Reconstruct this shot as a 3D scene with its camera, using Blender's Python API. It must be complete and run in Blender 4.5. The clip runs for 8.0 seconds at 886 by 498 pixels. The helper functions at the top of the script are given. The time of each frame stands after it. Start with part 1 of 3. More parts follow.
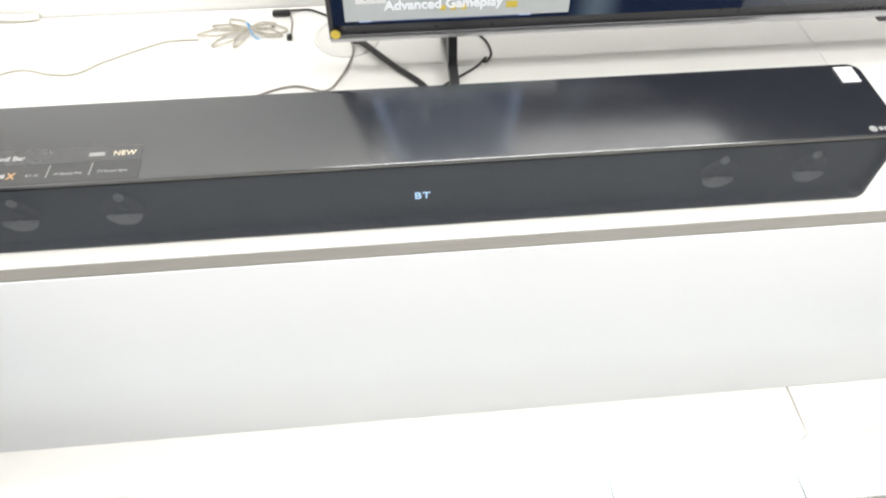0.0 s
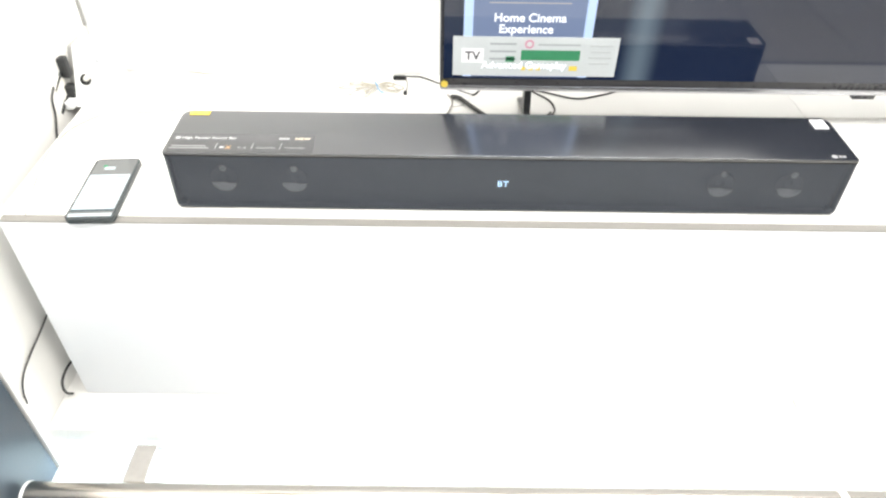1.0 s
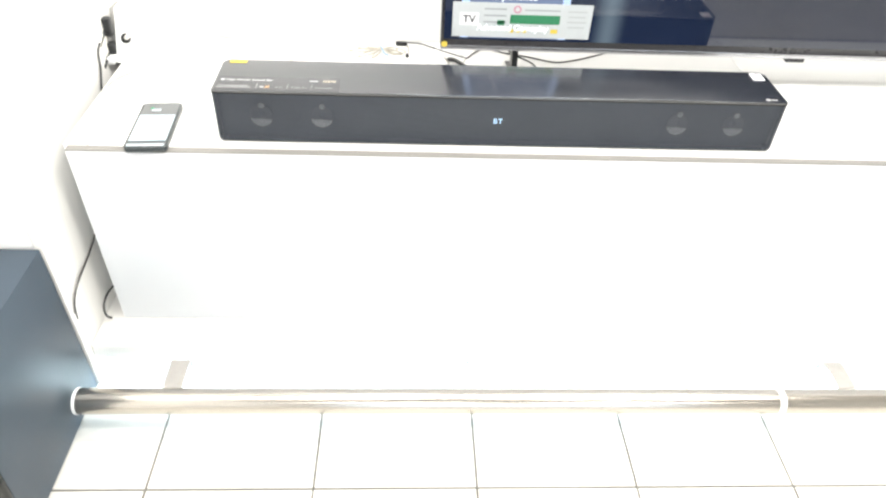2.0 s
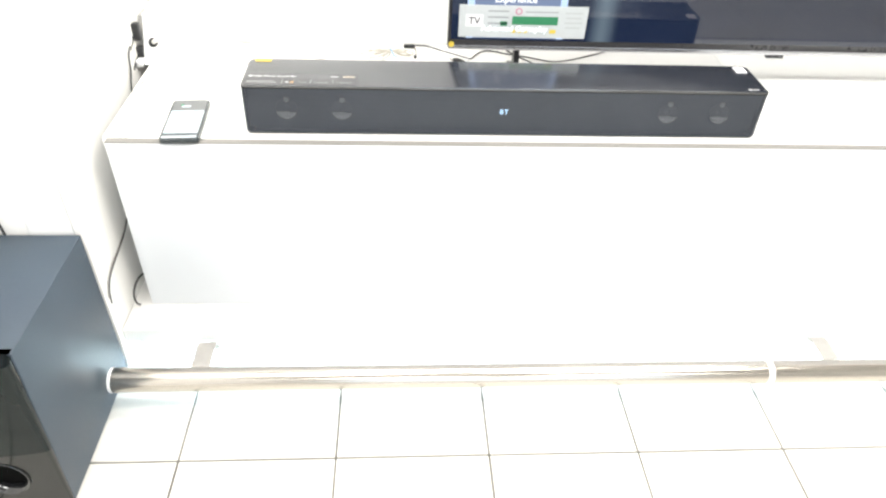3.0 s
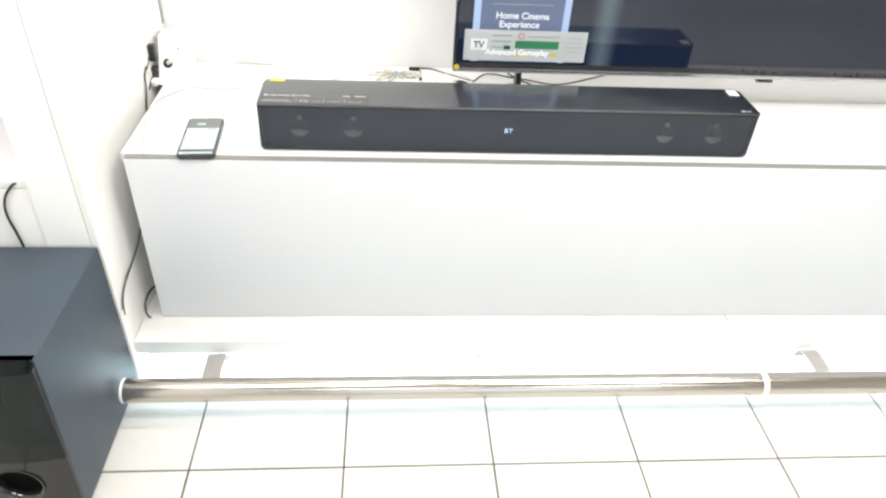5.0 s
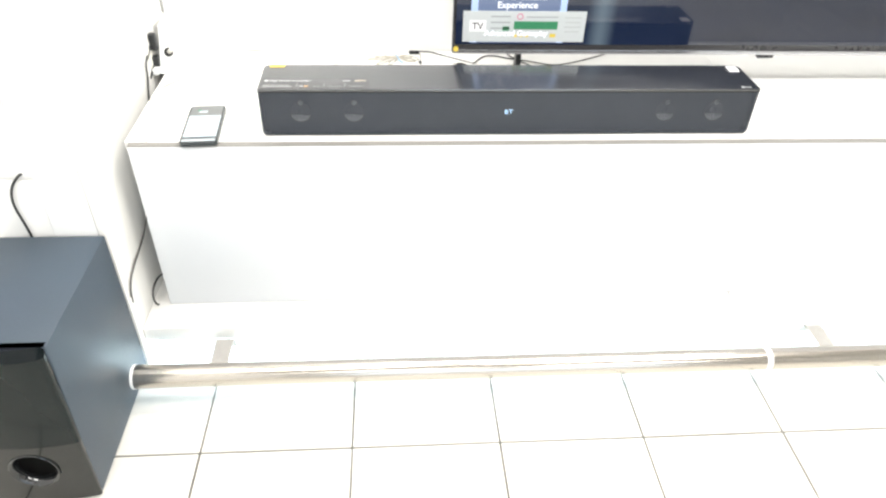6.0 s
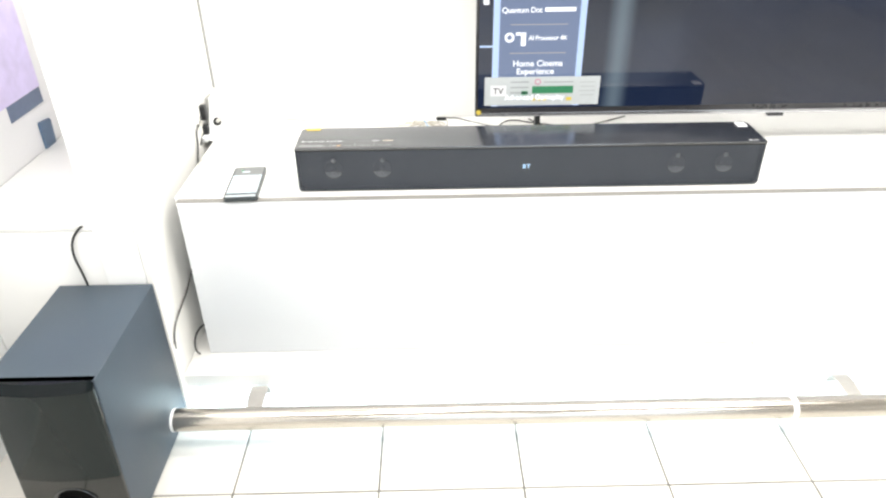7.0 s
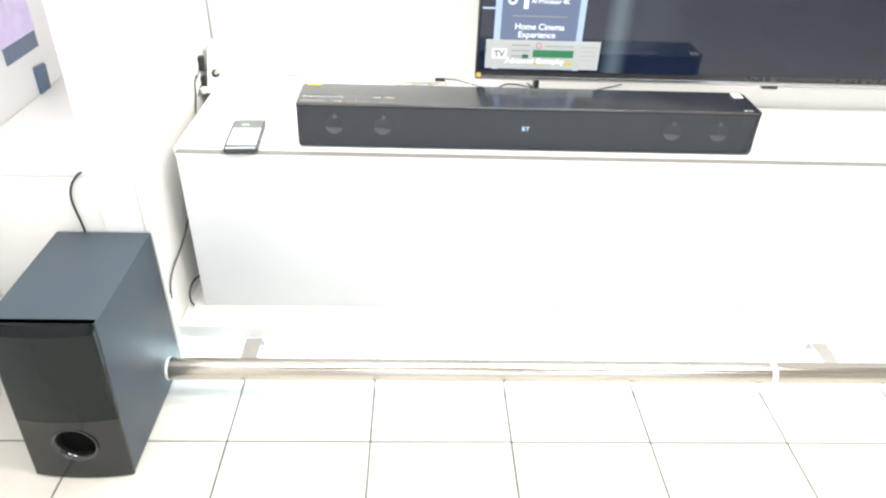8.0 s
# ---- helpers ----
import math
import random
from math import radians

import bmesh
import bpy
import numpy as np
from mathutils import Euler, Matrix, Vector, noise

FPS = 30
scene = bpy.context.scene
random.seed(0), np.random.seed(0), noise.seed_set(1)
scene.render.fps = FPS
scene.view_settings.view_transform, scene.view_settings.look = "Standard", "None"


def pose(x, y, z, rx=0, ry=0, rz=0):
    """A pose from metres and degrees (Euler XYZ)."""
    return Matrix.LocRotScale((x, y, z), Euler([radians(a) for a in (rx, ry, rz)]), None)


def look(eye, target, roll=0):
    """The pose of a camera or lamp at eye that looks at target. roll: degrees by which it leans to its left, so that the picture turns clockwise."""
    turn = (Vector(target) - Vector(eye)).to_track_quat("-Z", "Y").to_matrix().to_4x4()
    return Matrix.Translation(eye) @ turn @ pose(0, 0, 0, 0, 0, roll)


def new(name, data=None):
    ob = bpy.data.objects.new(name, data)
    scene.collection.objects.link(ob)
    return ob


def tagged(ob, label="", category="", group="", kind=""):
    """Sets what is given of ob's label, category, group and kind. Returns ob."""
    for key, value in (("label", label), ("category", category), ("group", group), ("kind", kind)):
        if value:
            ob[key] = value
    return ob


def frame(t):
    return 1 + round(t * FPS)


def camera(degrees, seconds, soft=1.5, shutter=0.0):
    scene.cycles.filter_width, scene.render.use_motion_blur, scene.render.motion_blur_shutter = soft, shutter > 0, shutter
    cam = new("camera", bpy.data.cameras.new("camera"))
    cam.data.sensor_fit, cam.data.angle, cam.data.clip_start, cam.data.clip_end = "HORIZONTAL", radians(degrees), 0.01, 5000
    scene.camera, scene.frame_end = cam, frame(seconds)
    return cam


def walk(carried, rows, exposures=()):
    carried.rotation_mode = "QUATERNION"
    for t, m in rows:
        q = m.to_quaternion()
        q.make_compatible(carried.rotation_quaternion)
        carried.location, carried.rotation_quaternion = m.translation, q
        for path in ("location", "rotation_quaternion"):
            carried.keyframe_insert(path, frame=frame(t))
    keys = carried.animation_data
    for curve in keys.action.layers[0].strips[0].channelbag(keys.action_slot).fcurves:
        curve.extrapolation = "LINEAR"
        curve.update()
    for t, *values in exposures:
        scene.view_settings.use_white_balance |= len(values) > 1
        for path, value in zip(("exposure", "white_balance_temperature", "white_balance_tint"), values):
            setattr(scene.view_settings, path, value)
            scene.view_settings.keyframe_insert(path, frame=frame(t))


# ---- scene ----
cam = camera(65.1, 8.0, soft=2.3)
PATH = [
    (0, (0.688, -0.446, 1.059), (0.82, 0.788, -0.51), 0.9),
    (0.2, (0.701, -0.518, 1.06), (0.812, 0.791, -0.448), 1.1),
    (0.4, (0.706, -0.582, 1.068), (0.789, 0.79, -0.385), 1.8),
    (0.5, (0.7, -0.612, 1.077), (0.761, 0.78, -0.358), 2.1),
    (0.7, (0.686, -0.678, 1.1), (0.687, 0.784, -0.265), 1.6),
    (0.8, (0.673, -0.708, 1.108), (0.665, 0.78, -0.229), 1.3),
    (1, (0.629, -0.772, 1.117), (0.638, 0.738, -0.195), 0.9),
    (1.2, (0.587, -0.838, 1.119), (0.62, 0.668, -0.196), 0.4),
    (1.4, (0.549, -0.891, 1.123), (0.639, 0.607, -0.2), 0.8),
    (1.5, (0.543, -0.913, 1.126), (0.674, 0.579, -0.199), 2.0),
    (1.7, (0.546, -0.953, 1.135), (0.692, 0.534, -0.195), 2.8),
    (2, (0.566, -1.001, 1.132), (0.67, 0.524, -0.159), 3.2),
    (2.2, (0.569, -1.024, 1.137), (0.645, 0.503, -0.152), 2.9),
    (3.3, (0.492, -1.135, 1.142), (0.643, 0.438, -0.084), 3.2),
    (3.5, (0.478, -1.142, 1.143), (0.633, 0.444, -0.066), 3.5),
    (4, (0.475, -1.151, 1.144), (0.642, 0.447, -0.047), 3.9),
    (4.5, (0.477, -1.159, 1.143), (0.642, 0.445, -0.04), 4.1),
    (5.8, (0.499, -1.161, 1.164), (0.647, 0.419, -0.053), 2.5),
    (6, (0.492, -1.174, 1.149), (0.634, 0.4, -0.076), 2.2),
    (6.2, (0.499, -1.169, 1.163), (0.606, 0.365, -0.115), 1.8),
    (6.5, (0.498, -1.202, 1.152), (0.567, 0.278, -0.192), 1.6),
    (6.6, (0.495, -1.22, 1.145), (0.563, 0.272, -0.185), 1.6),
    (6.8, (0.517, -1.243, 1.143), (0.561, 0.368, -0.042), 0.9),
    (7, (0.525, -1.273, 1.138), (0.55, 0.438, 0.102), -0.6),
    (7.2, (0.511, -1.281, 1.141), (0.571, 0.427, 0.102), 1.4),
    (7.5, (0.501, -1.3, 1.135), (0.563, 0.413, 0.104), 1.6),
    (7.7, (0.513, -1.292, 1.148), (0.56, 0.395, 0.074), 2.1),
    (8, (0.493, -1.302, 1.13), (0.571, 0.36, 0.021), 2.3),
]
EXPOSURES = [(0.0, -0.44), (0.5, -0.15), (1.0, 0.14), (1.5, 0.20), (3.5, 0.18), (3.8, 0.16), (4.2, -0.40), (4.7, -0.40), (5.8, 0.10), (8.0, 0.02)]
walk(cam, [(t, look(eye, target, roll)) for t, eye, target, roll in PATH], EXPOSURES)

# ---- light ----
world = bpy.data.worlds.new("world")
scene.world = world
world.use_nodes = True
world.node_tree.nodes["Background"].inputs[0].default_value = (0.9, 0.95, 1.0, 1)
world.node_tree.nodes["Background"].inputs[1].default_value = 0.3

# Unseen lights; third added to brighten under the television, last two as fill.
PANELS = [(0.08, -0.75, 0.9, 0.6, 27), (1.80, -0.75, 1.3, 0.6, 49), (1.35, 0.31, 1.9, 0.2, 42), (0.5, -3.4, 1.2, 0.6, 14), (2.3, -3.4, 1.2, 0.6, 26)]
CEILING = 2.7


def area_lamp(name, m, sx, sy, watts, colour):
    lamp = bpy.data.lights.new(name, "AREA")
    lamp.shape, lamp.size, lamp.size_y, lamp.energy, lamp.color = "RECTANGLE", sx, sy, watts, colour
    ob = new(name, lamp)
    ob.matrix_world = m
    return ob


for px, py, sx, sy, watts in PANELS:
    area_lamp("unseen_panel_lamp", pose(px, py, CEILING - 0.035), sx, sy, watts, (1.0, 0.985, 0.95))
area_lamp("window_lamp", look((1.4, -4.18, 1.25), (1.4, 0.0, 1.25)), 2.6, 2.0, 34.0, (0.77, 0.885, 1.0))
area_lamp("led_lamp", pose(1.085, -0.064, 0.050, -20, 0, 0), 2.23, 0.010, 6.6, (0.62, 0.84, 1.0))


# ---- materials ----
def material(name, colour, rough=0.5, metal=0.0, vary=0.0, scale=8.0, fine=60.0, bump=0.0, rough_vary=0.0, emit=0.0, coat=0.0, stretch=(1, 1, 1), per_object=0.0, spec=0.5, ior=1.5):
    m = bpy.data.materials.new(name)
    m.use_nodes = True
    nt = m.node_tree
    b = nt.nodes["Principled BSDF"]
    b.inputs["Base Color"].default_value = (*colour, 1)
    b.inputs["Roughness"].default_value = rough
    b.inputs["Metallic"].default_value = metal
    b.inputs["Coat Weight"].default_value = coat
    b.inputs["Coat Roughness"].default_value = 0.06
    b.inputs["Specular IOR Level"].default_value = spec
    b.inputs["IOR"].default_value = ior
    if emit:
        b.inputs["Base Color"].default_value = (0.01, 0.01, 0.012, 1)
        b.inputs["Emission Color"].default_value = (*colour, 1)
        b.inputs["Emission Strength"].default_value = emit
    if vary or bump or rough_vary:
        tc = nt.nodes.new("ShaderNodeTexCoord")
        mp = nt.nodes.new("ShaderNodeMapping")
        mp.inputs["Scale"].default_value = stretch
        nt.links.new(tc.outputs["Object"], mp.inputs["Vector"])
        big = nt.nodes.new("ShaderNodeTexNoise")
        big.inputs["Scale"].default_value, big.inputs["Detail"].default_value = scale, 4
        small = nt.nodes.new("ShaderNodeTexNoise")
        small.inputs["Scale"].default_value, small.inputs["Detail"].default_value = fine, 3
        for n in (big, small):
            nt.links.new(mp.outputs[0], n.inputs["Vector"])
        add = nt.nodes.new("ShaderNodeMath")
        add.operation = "ADD"
        nt.links.new(big.outputs["Fac"], add.inputs[0])
        nt.links.new(small.outputs["Fac"], add.inputs[1])
        total = add.outputs[0]
        if per_object:
            info = nt.nodes.new("ShaderNodeObjectInfo")
            mul = nt.nodes.new("ShaderNodeMath")
            mul.operation = "MULTIPLY_ADD"
            mul.inputs[1].default_value = per_object
            nt.links.new(info.outputs["Random"], mul.inputs[0])
            nt.links.new(total, mul.inputs[2])
            total = mul.outputs[0]
        if vary:
            ramp = nt.nodes.new("ShaderNodeMapRange")
            ramp.inputs[1].default_value, ramp.inputs[2].default_value = 0.6, 1.4
            ramp.inputs[3].default_value, ramp.inputs[4].default_value = 1 - vary, 1 + vary
            nt.links.new(total, ramp.inputs[0])
            mix = nt.nodes.new("ShaderNodeVectorMath")
            mix.operation = "SCALE"
            mix.inputs[0].default_value = colour
            nt.links.new(ramp.outputs[0], mix.inputs["Scale"])
            nt.links.new(mix.outputs[0], b.inputs["Base Color"])
        if rough_vary:
            rr = nt.nodes.new("ShaderNodeMapRange")
            rr.inputs[1].default_value, rr.inputs[2].default_value = 0.6, 1.4
            rr.inputs[3].default_value, rr.inputs[4].default_value = max(0.02, rough - rough_vary), rough + rough_vary
            nt.links.new(total, rr.inputs[0])
            nt.links.new(rr.outputs[0], b.inputs["Roughness"])
        if bump:
            bp = nt.nodes.new("ShaderNodeBump")
            bp.inputs["Strength"].default_value, bp.inputs["Distance"].default_value = bump, 0.001
            nt.links.new(small.outputs["Fac"], bp.inputs["Height"])
            nt.links.new(bp.outputs[0], b.inputs["Normal"])
    return m


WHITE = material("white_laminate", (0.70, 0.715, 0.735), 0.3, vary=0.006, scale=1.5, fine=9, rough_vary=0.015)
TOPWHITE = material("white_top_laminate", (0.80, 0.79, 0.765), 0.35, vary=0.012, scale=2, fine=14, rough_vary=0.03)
# Darker grey than the seen walls, so unseen surfaces bounce less light.
UNSEENWALL = material("unseen_wall_grey", (0.45, 0.44, 0.42), 0.65, vary=0.03, scale=2.5, fine=120, bump=0.12)
LEDGE = material("cream_ledge", (0.78, 0.765, 0.735), 0.4, vary=0.015, scale=2.5, fine=20, rough_vary=0.06)
PAINT = material("wall_paint", (0.90, 0.895, 0.88), 0.65, vary=0.012, scale=2.5, fine=120, bump=0.12)
CREAM = material("partition_paint", (0.84, 0.825, 0.79), 0.6, vary=0.012, scale=3, fine=90, bump=0.1)
EDGE = material("grey_edge_band", (0.21, 0.20, 0.185), 0.5, vary=0.1, scale=6, fine=150, stretch=(0.1, 1, 1))
TILE = material("ceramic_tile", (0.60, 0.575, 0.53), 0.22, vary=0.035, scale=5, fine=45, rough_vary=0.05, bump=0.03, per_object=0.25)
GROUT = material("grout", (0.125, 0.115, 0.10), 0.9, vary=0.35, scale=9, fine=120, bump=0.3)
STEEL = material("stainless_steel", (0.56, 0.52, 0.465), 0.20, metal=1.0, vary=0.01, scale=2, fine=6, rough_vary=0.003, stretch=(0.06, 1, 1))
STRAP = material("brushed_strap", (0.36, 0.345, 0.32), 0.42, metal=0.3, vary=0.08, scale=12, fine=160, rough_vary=0.08)
# Paler copy of the strap metal, with bright reflected light put into colour.
STRAPLIT = material("strap_lit_pale", (0.80, 0.80, 0.79), 0.35, metal=0.2, vary=0.05, scale=12, fine=160, rough_vary=0.06)
PLASTIC = material("white_plastic", (0.82, 0.82, 0.81), 0.35, vary=0.02, scale=20, fine=200, rough_vary=0.04)
# Grey that stands for shade in the corner and beside the socket box.
SHADEGREY = material("shade_grey", (0.30, 0.295, 0.28), 0.5, vary=0.05, scale=30, fine=200, rough_vary=0.05)
GROMMET = material("pale_grey_plastic", (0.66, 0.655, 0.635), 0.5, vary=0.05, scale=30, fine=200, rough_vary=0.05)
BLACK = material("black_plastic", (0.012, 0.013, 0.014), 0.35, vary=0.2, scale=15, fine=200, rough_vary=0.08)
BARTOP = material("bar_gloss_top", (0.015, 0.017, 0.022), 0.185, vary=0.15, scale=6, fine=150, rough_vary=0.02, ior=2.25)
grain = BARTOP.node_tree.nodes.new("ShaderNodeCombineXYZ")
grain.inputs[1].default_value = 1.0
BARTOP.node_tree.links.new(grain.outputs[0], BARTOP.node_tree.nodes["Principled BSDF"].inputs["Tangent"])
BARTOP.node_tree.nodes["Principled BSDF"].inputs["Anisotropic"].default_value = 0.85
MESH = material("bar_grille_metal", (0.084, 0.094, 0.115), 0.42, metal=0.55, vary=0.12, scale=10, fine=300, rough_vary=0.06)
BARBACK = material("bar_inner_dark", (0.045, 0.050, 0.056), 0.6, vary=0.2, scale=20, fine=200)
# Light caught by each cone's lower half, put into a pale colour.
CONELIGHT = material("cone_lower_light", (0.34, 0.34, 0.35), 0.45, vary=0.1, scale=60, fine=300)
# Pale colour for the highlight dot on each cone.
DOME = material("cone_glint_pale", (0.30, 0.30, 0.31), 0.3, vary=0.05, scale=60, fine=300)
CONE = material("speaker_cone", (0.065, 0.07, 0.077), 0.5, vary=0.1, scale=40, fine=300)
SUBWOOD = material("sub_dark_vinyl", (0.041, 0.059, 0.079), 0.46, vary=0.12, scale=6, fine=260, rough_vary=0.05, bump=0.15)
SUBGLOSS = material("sub_gloss_black", (0.012, 0.014, 0.013), 0.08, vary=0.1, scale=5, fine=80, rough_vary=0.03)
PORTGLOSS = material("port_gloss_black", (0.014, 0.015, 0.016), 0.04, vary=0.1, scale=30, fine=80, ior=1.7)
SUBTRIM = material("sub_top_trim", (0.004, 0.006, 0.007), 0.10, vary=0.06, scale=4, fine=20, ior=1.25)
# Upper front darker than the lower: its dimmer reflection put into the material.
SUBDIM = material("sub_front_dim_reflection", (0.008, 0.013, 0.013), 0.12, vary=0.06, scale=4, fine=20, ior=1.33)
# Near-black with hardly any sheen, for the unlit depth of the port.
PORT = material("port_depth_dark", (0.003, 0.003, 0.003), 0.7, vary=0.2, scale=30, fine=200, spec=0.05)
PHONECASE = material("phone_case", (0.035, 0.043, 0.046), 0.22, vary=0.1, scale=40, fine=200, rough_vary=0.05)
BEZEL = material("tv_bezel", (0.02, 0.02, 0.023), 0.3, vary=0.15, scale=10, fine=120, rough_vary=0.08)
SILVER = material("tv_silver_edge", (0.42, 0.42, 0.435), 0.26, metal=0.85, vary=0.05, scale=20, fine=200, stretch=(0.1, 1, 1))
CABLE = material("black_cable", (0.02, 0.02, 0.02), 0.45, vary=0.2, scale=60, fine=300)
GREYCABLE = material("grey_cable", (0.24, 0.22, 0.20), 0.5, vary=0.15, scale=60, fine=300)
IVORY = material("ivory_cable", (0.40, 0.37, 0.31), 0.5, vary=0.15, scale=60, fine=300)
PALE = material("pale_conduit", (0.80, 0.78, 0.72), 0.5, vary=0.05, scale=30, fine=200)
YELLOW = material("yellow_sticker", (0.66, 0.50, 0.07), 0.45, vary=0.06, scale=60, fine=300)
STICKER = material("white_sticker", (0.8, 0.79, 0.8), 0.4, vary=0.03, scale=60, fine=300)
LABELTOP = material("label_grey", (0.045, 0.046, 0.05), 0.22, vary=0.05, scale=40, fine=200, ior=1.9)
LABELLOW = material("label_dark", (0.026, 0.027, 0.030), 0.22, vary=0.05, scale=40, fine=200, ior=1.9)
INK = material("white_ink", (0.45, 0.45, 0.45), 0.5, vary=0.03, scale=90, fine=400)
FAINTINK = material("faint_white_ink", (0.30, 0.30, 0.30), 0.5, vary=0.03, scale=90, fine=400)
CREAMINK = material("cream_ink", (0.60, 0.52, 0.40), 0.5, vary=0.04, scale=90, fine=400)
ORANGE = material("orange_ink", (0.52, 0.32, 0.16), 0.5, vary=0.05, scale=90, fine=400)
PINKINK = material("pink_ink", (0.5, 0.2, 0.28), 0.5, vary=0.05, scale=90, fine=400)
GREEN = material("green_ink", (0.03, 0.2, 0.09), 0.5, vary=0.08, scale=60, fine=300)
GREYINK = material("grey_ink", (0.3, 0.32, 0.33), 0.5, vary=0.05, scale=60, fine=300)
LABELLINE = material("label_faint_ink", (0.40, 0.42, 0.42), 0.4, vary=0.05, scale=60, fine=300)
CLEARLABEL = material("grey_energy_label", (0.50, 0.525, 0.53), 0.3, vary=0.04, scale=30, fine=200)
BLUETIE = material("blue_tie", (0.10, 0.35, 0.65), 0.5, vary=0.1, scale=60, fine=300)
LED = material("led_strip_glow", (0.75, 0.9, 1.0), 0.5, emit=9.0)
PANELGLOW = material("ceiling_panel_glow", (1.0, 0.985, 0.95), 0.5, emit=3.0)
DIGIT = material("display_digits", (0.50, 0.74, 1.0), 0.4, emit=1.5)
SCREENTEXT = material("screen_text_glow", (0.95, 0.97, 1.0), 0.3, emit=1.4)
SCREENBLUE = material("screen_panel_glow", (0.14, 0.185, 0.30), 0.08, emit=1.25)
SCREENEDGE = material("screen_pale_glow", (0.46, 0.60, 0.86), 0.08, emit=1.3)
SCREENLINE = material("screen_line_glow", (0.62, 0.58, 0.5), 0.12, emit=0.9)
PHONEWHITE = material("phone_white_glow", (0.86, 0.94, 0.97), 0.1, emit=1.25)
PHONEBLUE = material("phone_lilac_glow", (0.10, 0.16, 0.18), 0.1, emit=0.8)
PHONEGREY = material("phone_header_glow", (0.40, 0.41, 0.39), 0.1, emit=0.8)
LILAC = material("poster_lilac", (0.74, 0.66, 0.92), 0.4, vary=0.14, scale=7, fine=30)
SLATE = material("poster_slate", (0.14, 0.18, 0.27), 0.35, vary=0.1, scale=12, fine=60)
BLUEBOX = material("blue_grey_plastic", (0.09, 0.15, 0.24), 0.35, vary=0.15, scale=25, fine=120)


def screen_material():
    """Dark moving-picture still: grey-blue with soft darker shapes and a pale streak."""
    m = bpy.data.materials.new("tv_screen")
    m.use_nodes = True
    nt = m.node_tree
    b = nt.nodes["Principled BSDF"]
    b.inputs["Base Color"].default_value = (0.006, 0.007, 0.009, 1)
    b.inputs["Roughness"].default_value = 0.06
    b.inputs["Specular IOR Level"].default_value = 0.75
    tc = nt.nodes.new("ShaderNodeTexCoord")
    mp = nt.nodes.new("ShaderNodeMapping")
    mp.inputs["Scale"].default_value = (1.6, 1, 3.2)
    nz = nt.nodes.new("ShaderNodeTexNoise")
    nz.inputs["Scale"].default_value, nz.inputs["Detail"].default_value = 1.3, 2
    rp = nt.nodes.new("ShaderNodeValToRGB")
    rp.color_ramp.elements[0].position, rp.color_ramp.elements[0].color = 0.35, (0.003, 0.009, 0.031, 1)
    rp.color_ramp.elements[1].position, rp.color_ramp.elements[1].color = 0.66, (0.007, 0.019, 0.064, 1)
    nt.links.new(tc.outputs["Object"], mp.inputs["Vector"])
    nt.links.new(mp.outputs[0], nz.inputs["Vector"])
    nt.links.new(nz.outputs["Fac"], rp.inputs[0])
    sep = nt.nodes.new("ShaderNodeSeparateXYZ")
    nt.links.new(tc.outputs["Object"], sep.inputs[0])
    off = nt.nodes.new("ShaderNodeMath")
    off.operation = "SUBTRACT"
    off.inputs[1].default_value = 0.943
    nt.links.new(sep.outputs["X"], off.inputs[0])
    dist = nt.nodes.new("ShaderNodeMath")
    dist.operation = "ABSOLUTE"
    nt.links.new(off.outputs[0], dist.inputs[0])
    soft = nt.nodes.new("ShaderNodeMapRange")
    soft.interpolation_type = "SMOOTHSTEP"
    soft.inputs[1].default_value, soft.inputs[2].default_value = 0.0, 0.036
    soft.inputs[3].default_value, soft.inputs[4].default_value = 0.6, 0.0
    nt.links.new(dist.outputs[0], soft.inputs[0])
    band = nt.nodes.new("ShaderNodeMix")
    band.data_type = "RGBA"
    band.inputs["B"].default_value = (0.26, 0.35, 0.42, 1)
    nt.links.new(soft.outputs[0], band.inputs["Factor"])
    nt.links.new(rp.outputs[0], band.inputs["A"])
    nt.links.new(band.outputs["Result"], b.inputs["Emission Color"])
    b.inputs["Emission Strength"].default_value = 0.7
    return m


SCREEN = screen_material()


# ---- helpers for building ----
def bm_box(x0, x1, y0, y1, z0, z1, bevel=0.0, segs=2, bm=None):
    out = bm or bmesh.new()
    made = bmesh.ops.create_cube(out, size=1.0, matrix=Matrix.Translation(((x0 + x1) / 2, (y0 + y1) / 2, (z0 + z1) / 2)) @ Matrix.Diagonal((x1 - x0, y1 - y0, z1 - z0, 1)))
    if bevel:
        vs = set(made["verts"])
        bmesh.ops.bevel(out, geom=[e for e in out.edges if e.verts[0] in vs], offset=bevel, segments=segs, profile=0.5, affect="EDGES")
    return out


def bm_cyl(r, depth, m, segs=32, r2=None, bm=None, caps=True):
    out = bm or bmesh.new()
    bmesh.ops.create_cone(out, cap_ends=caps, segments=segs, radius1=r, radius2=r if r2 is None else r2, depth=depth, matrix=m)
    return out


def bm_lathe(profile, m, segs=32):
    """Turn (radius, height) pairs round the local z axis."""
    bm = bmesh.new()
    rings = []
    for r, h in profile:
        rings.append([bm.verts.new(m @ Vector((r * math.cos(2 * math.pi * i / segs), r * math.sin(2 * math.pi * i / segs), h))) for i in range(segs)])
    for a, b in zip(rings, rings[1:]):
        for i in range(segs):
            bm.faces.new((a[i], a[(i + 1) % segs], b[(i + 1) % segs], b[i]))
    return bm


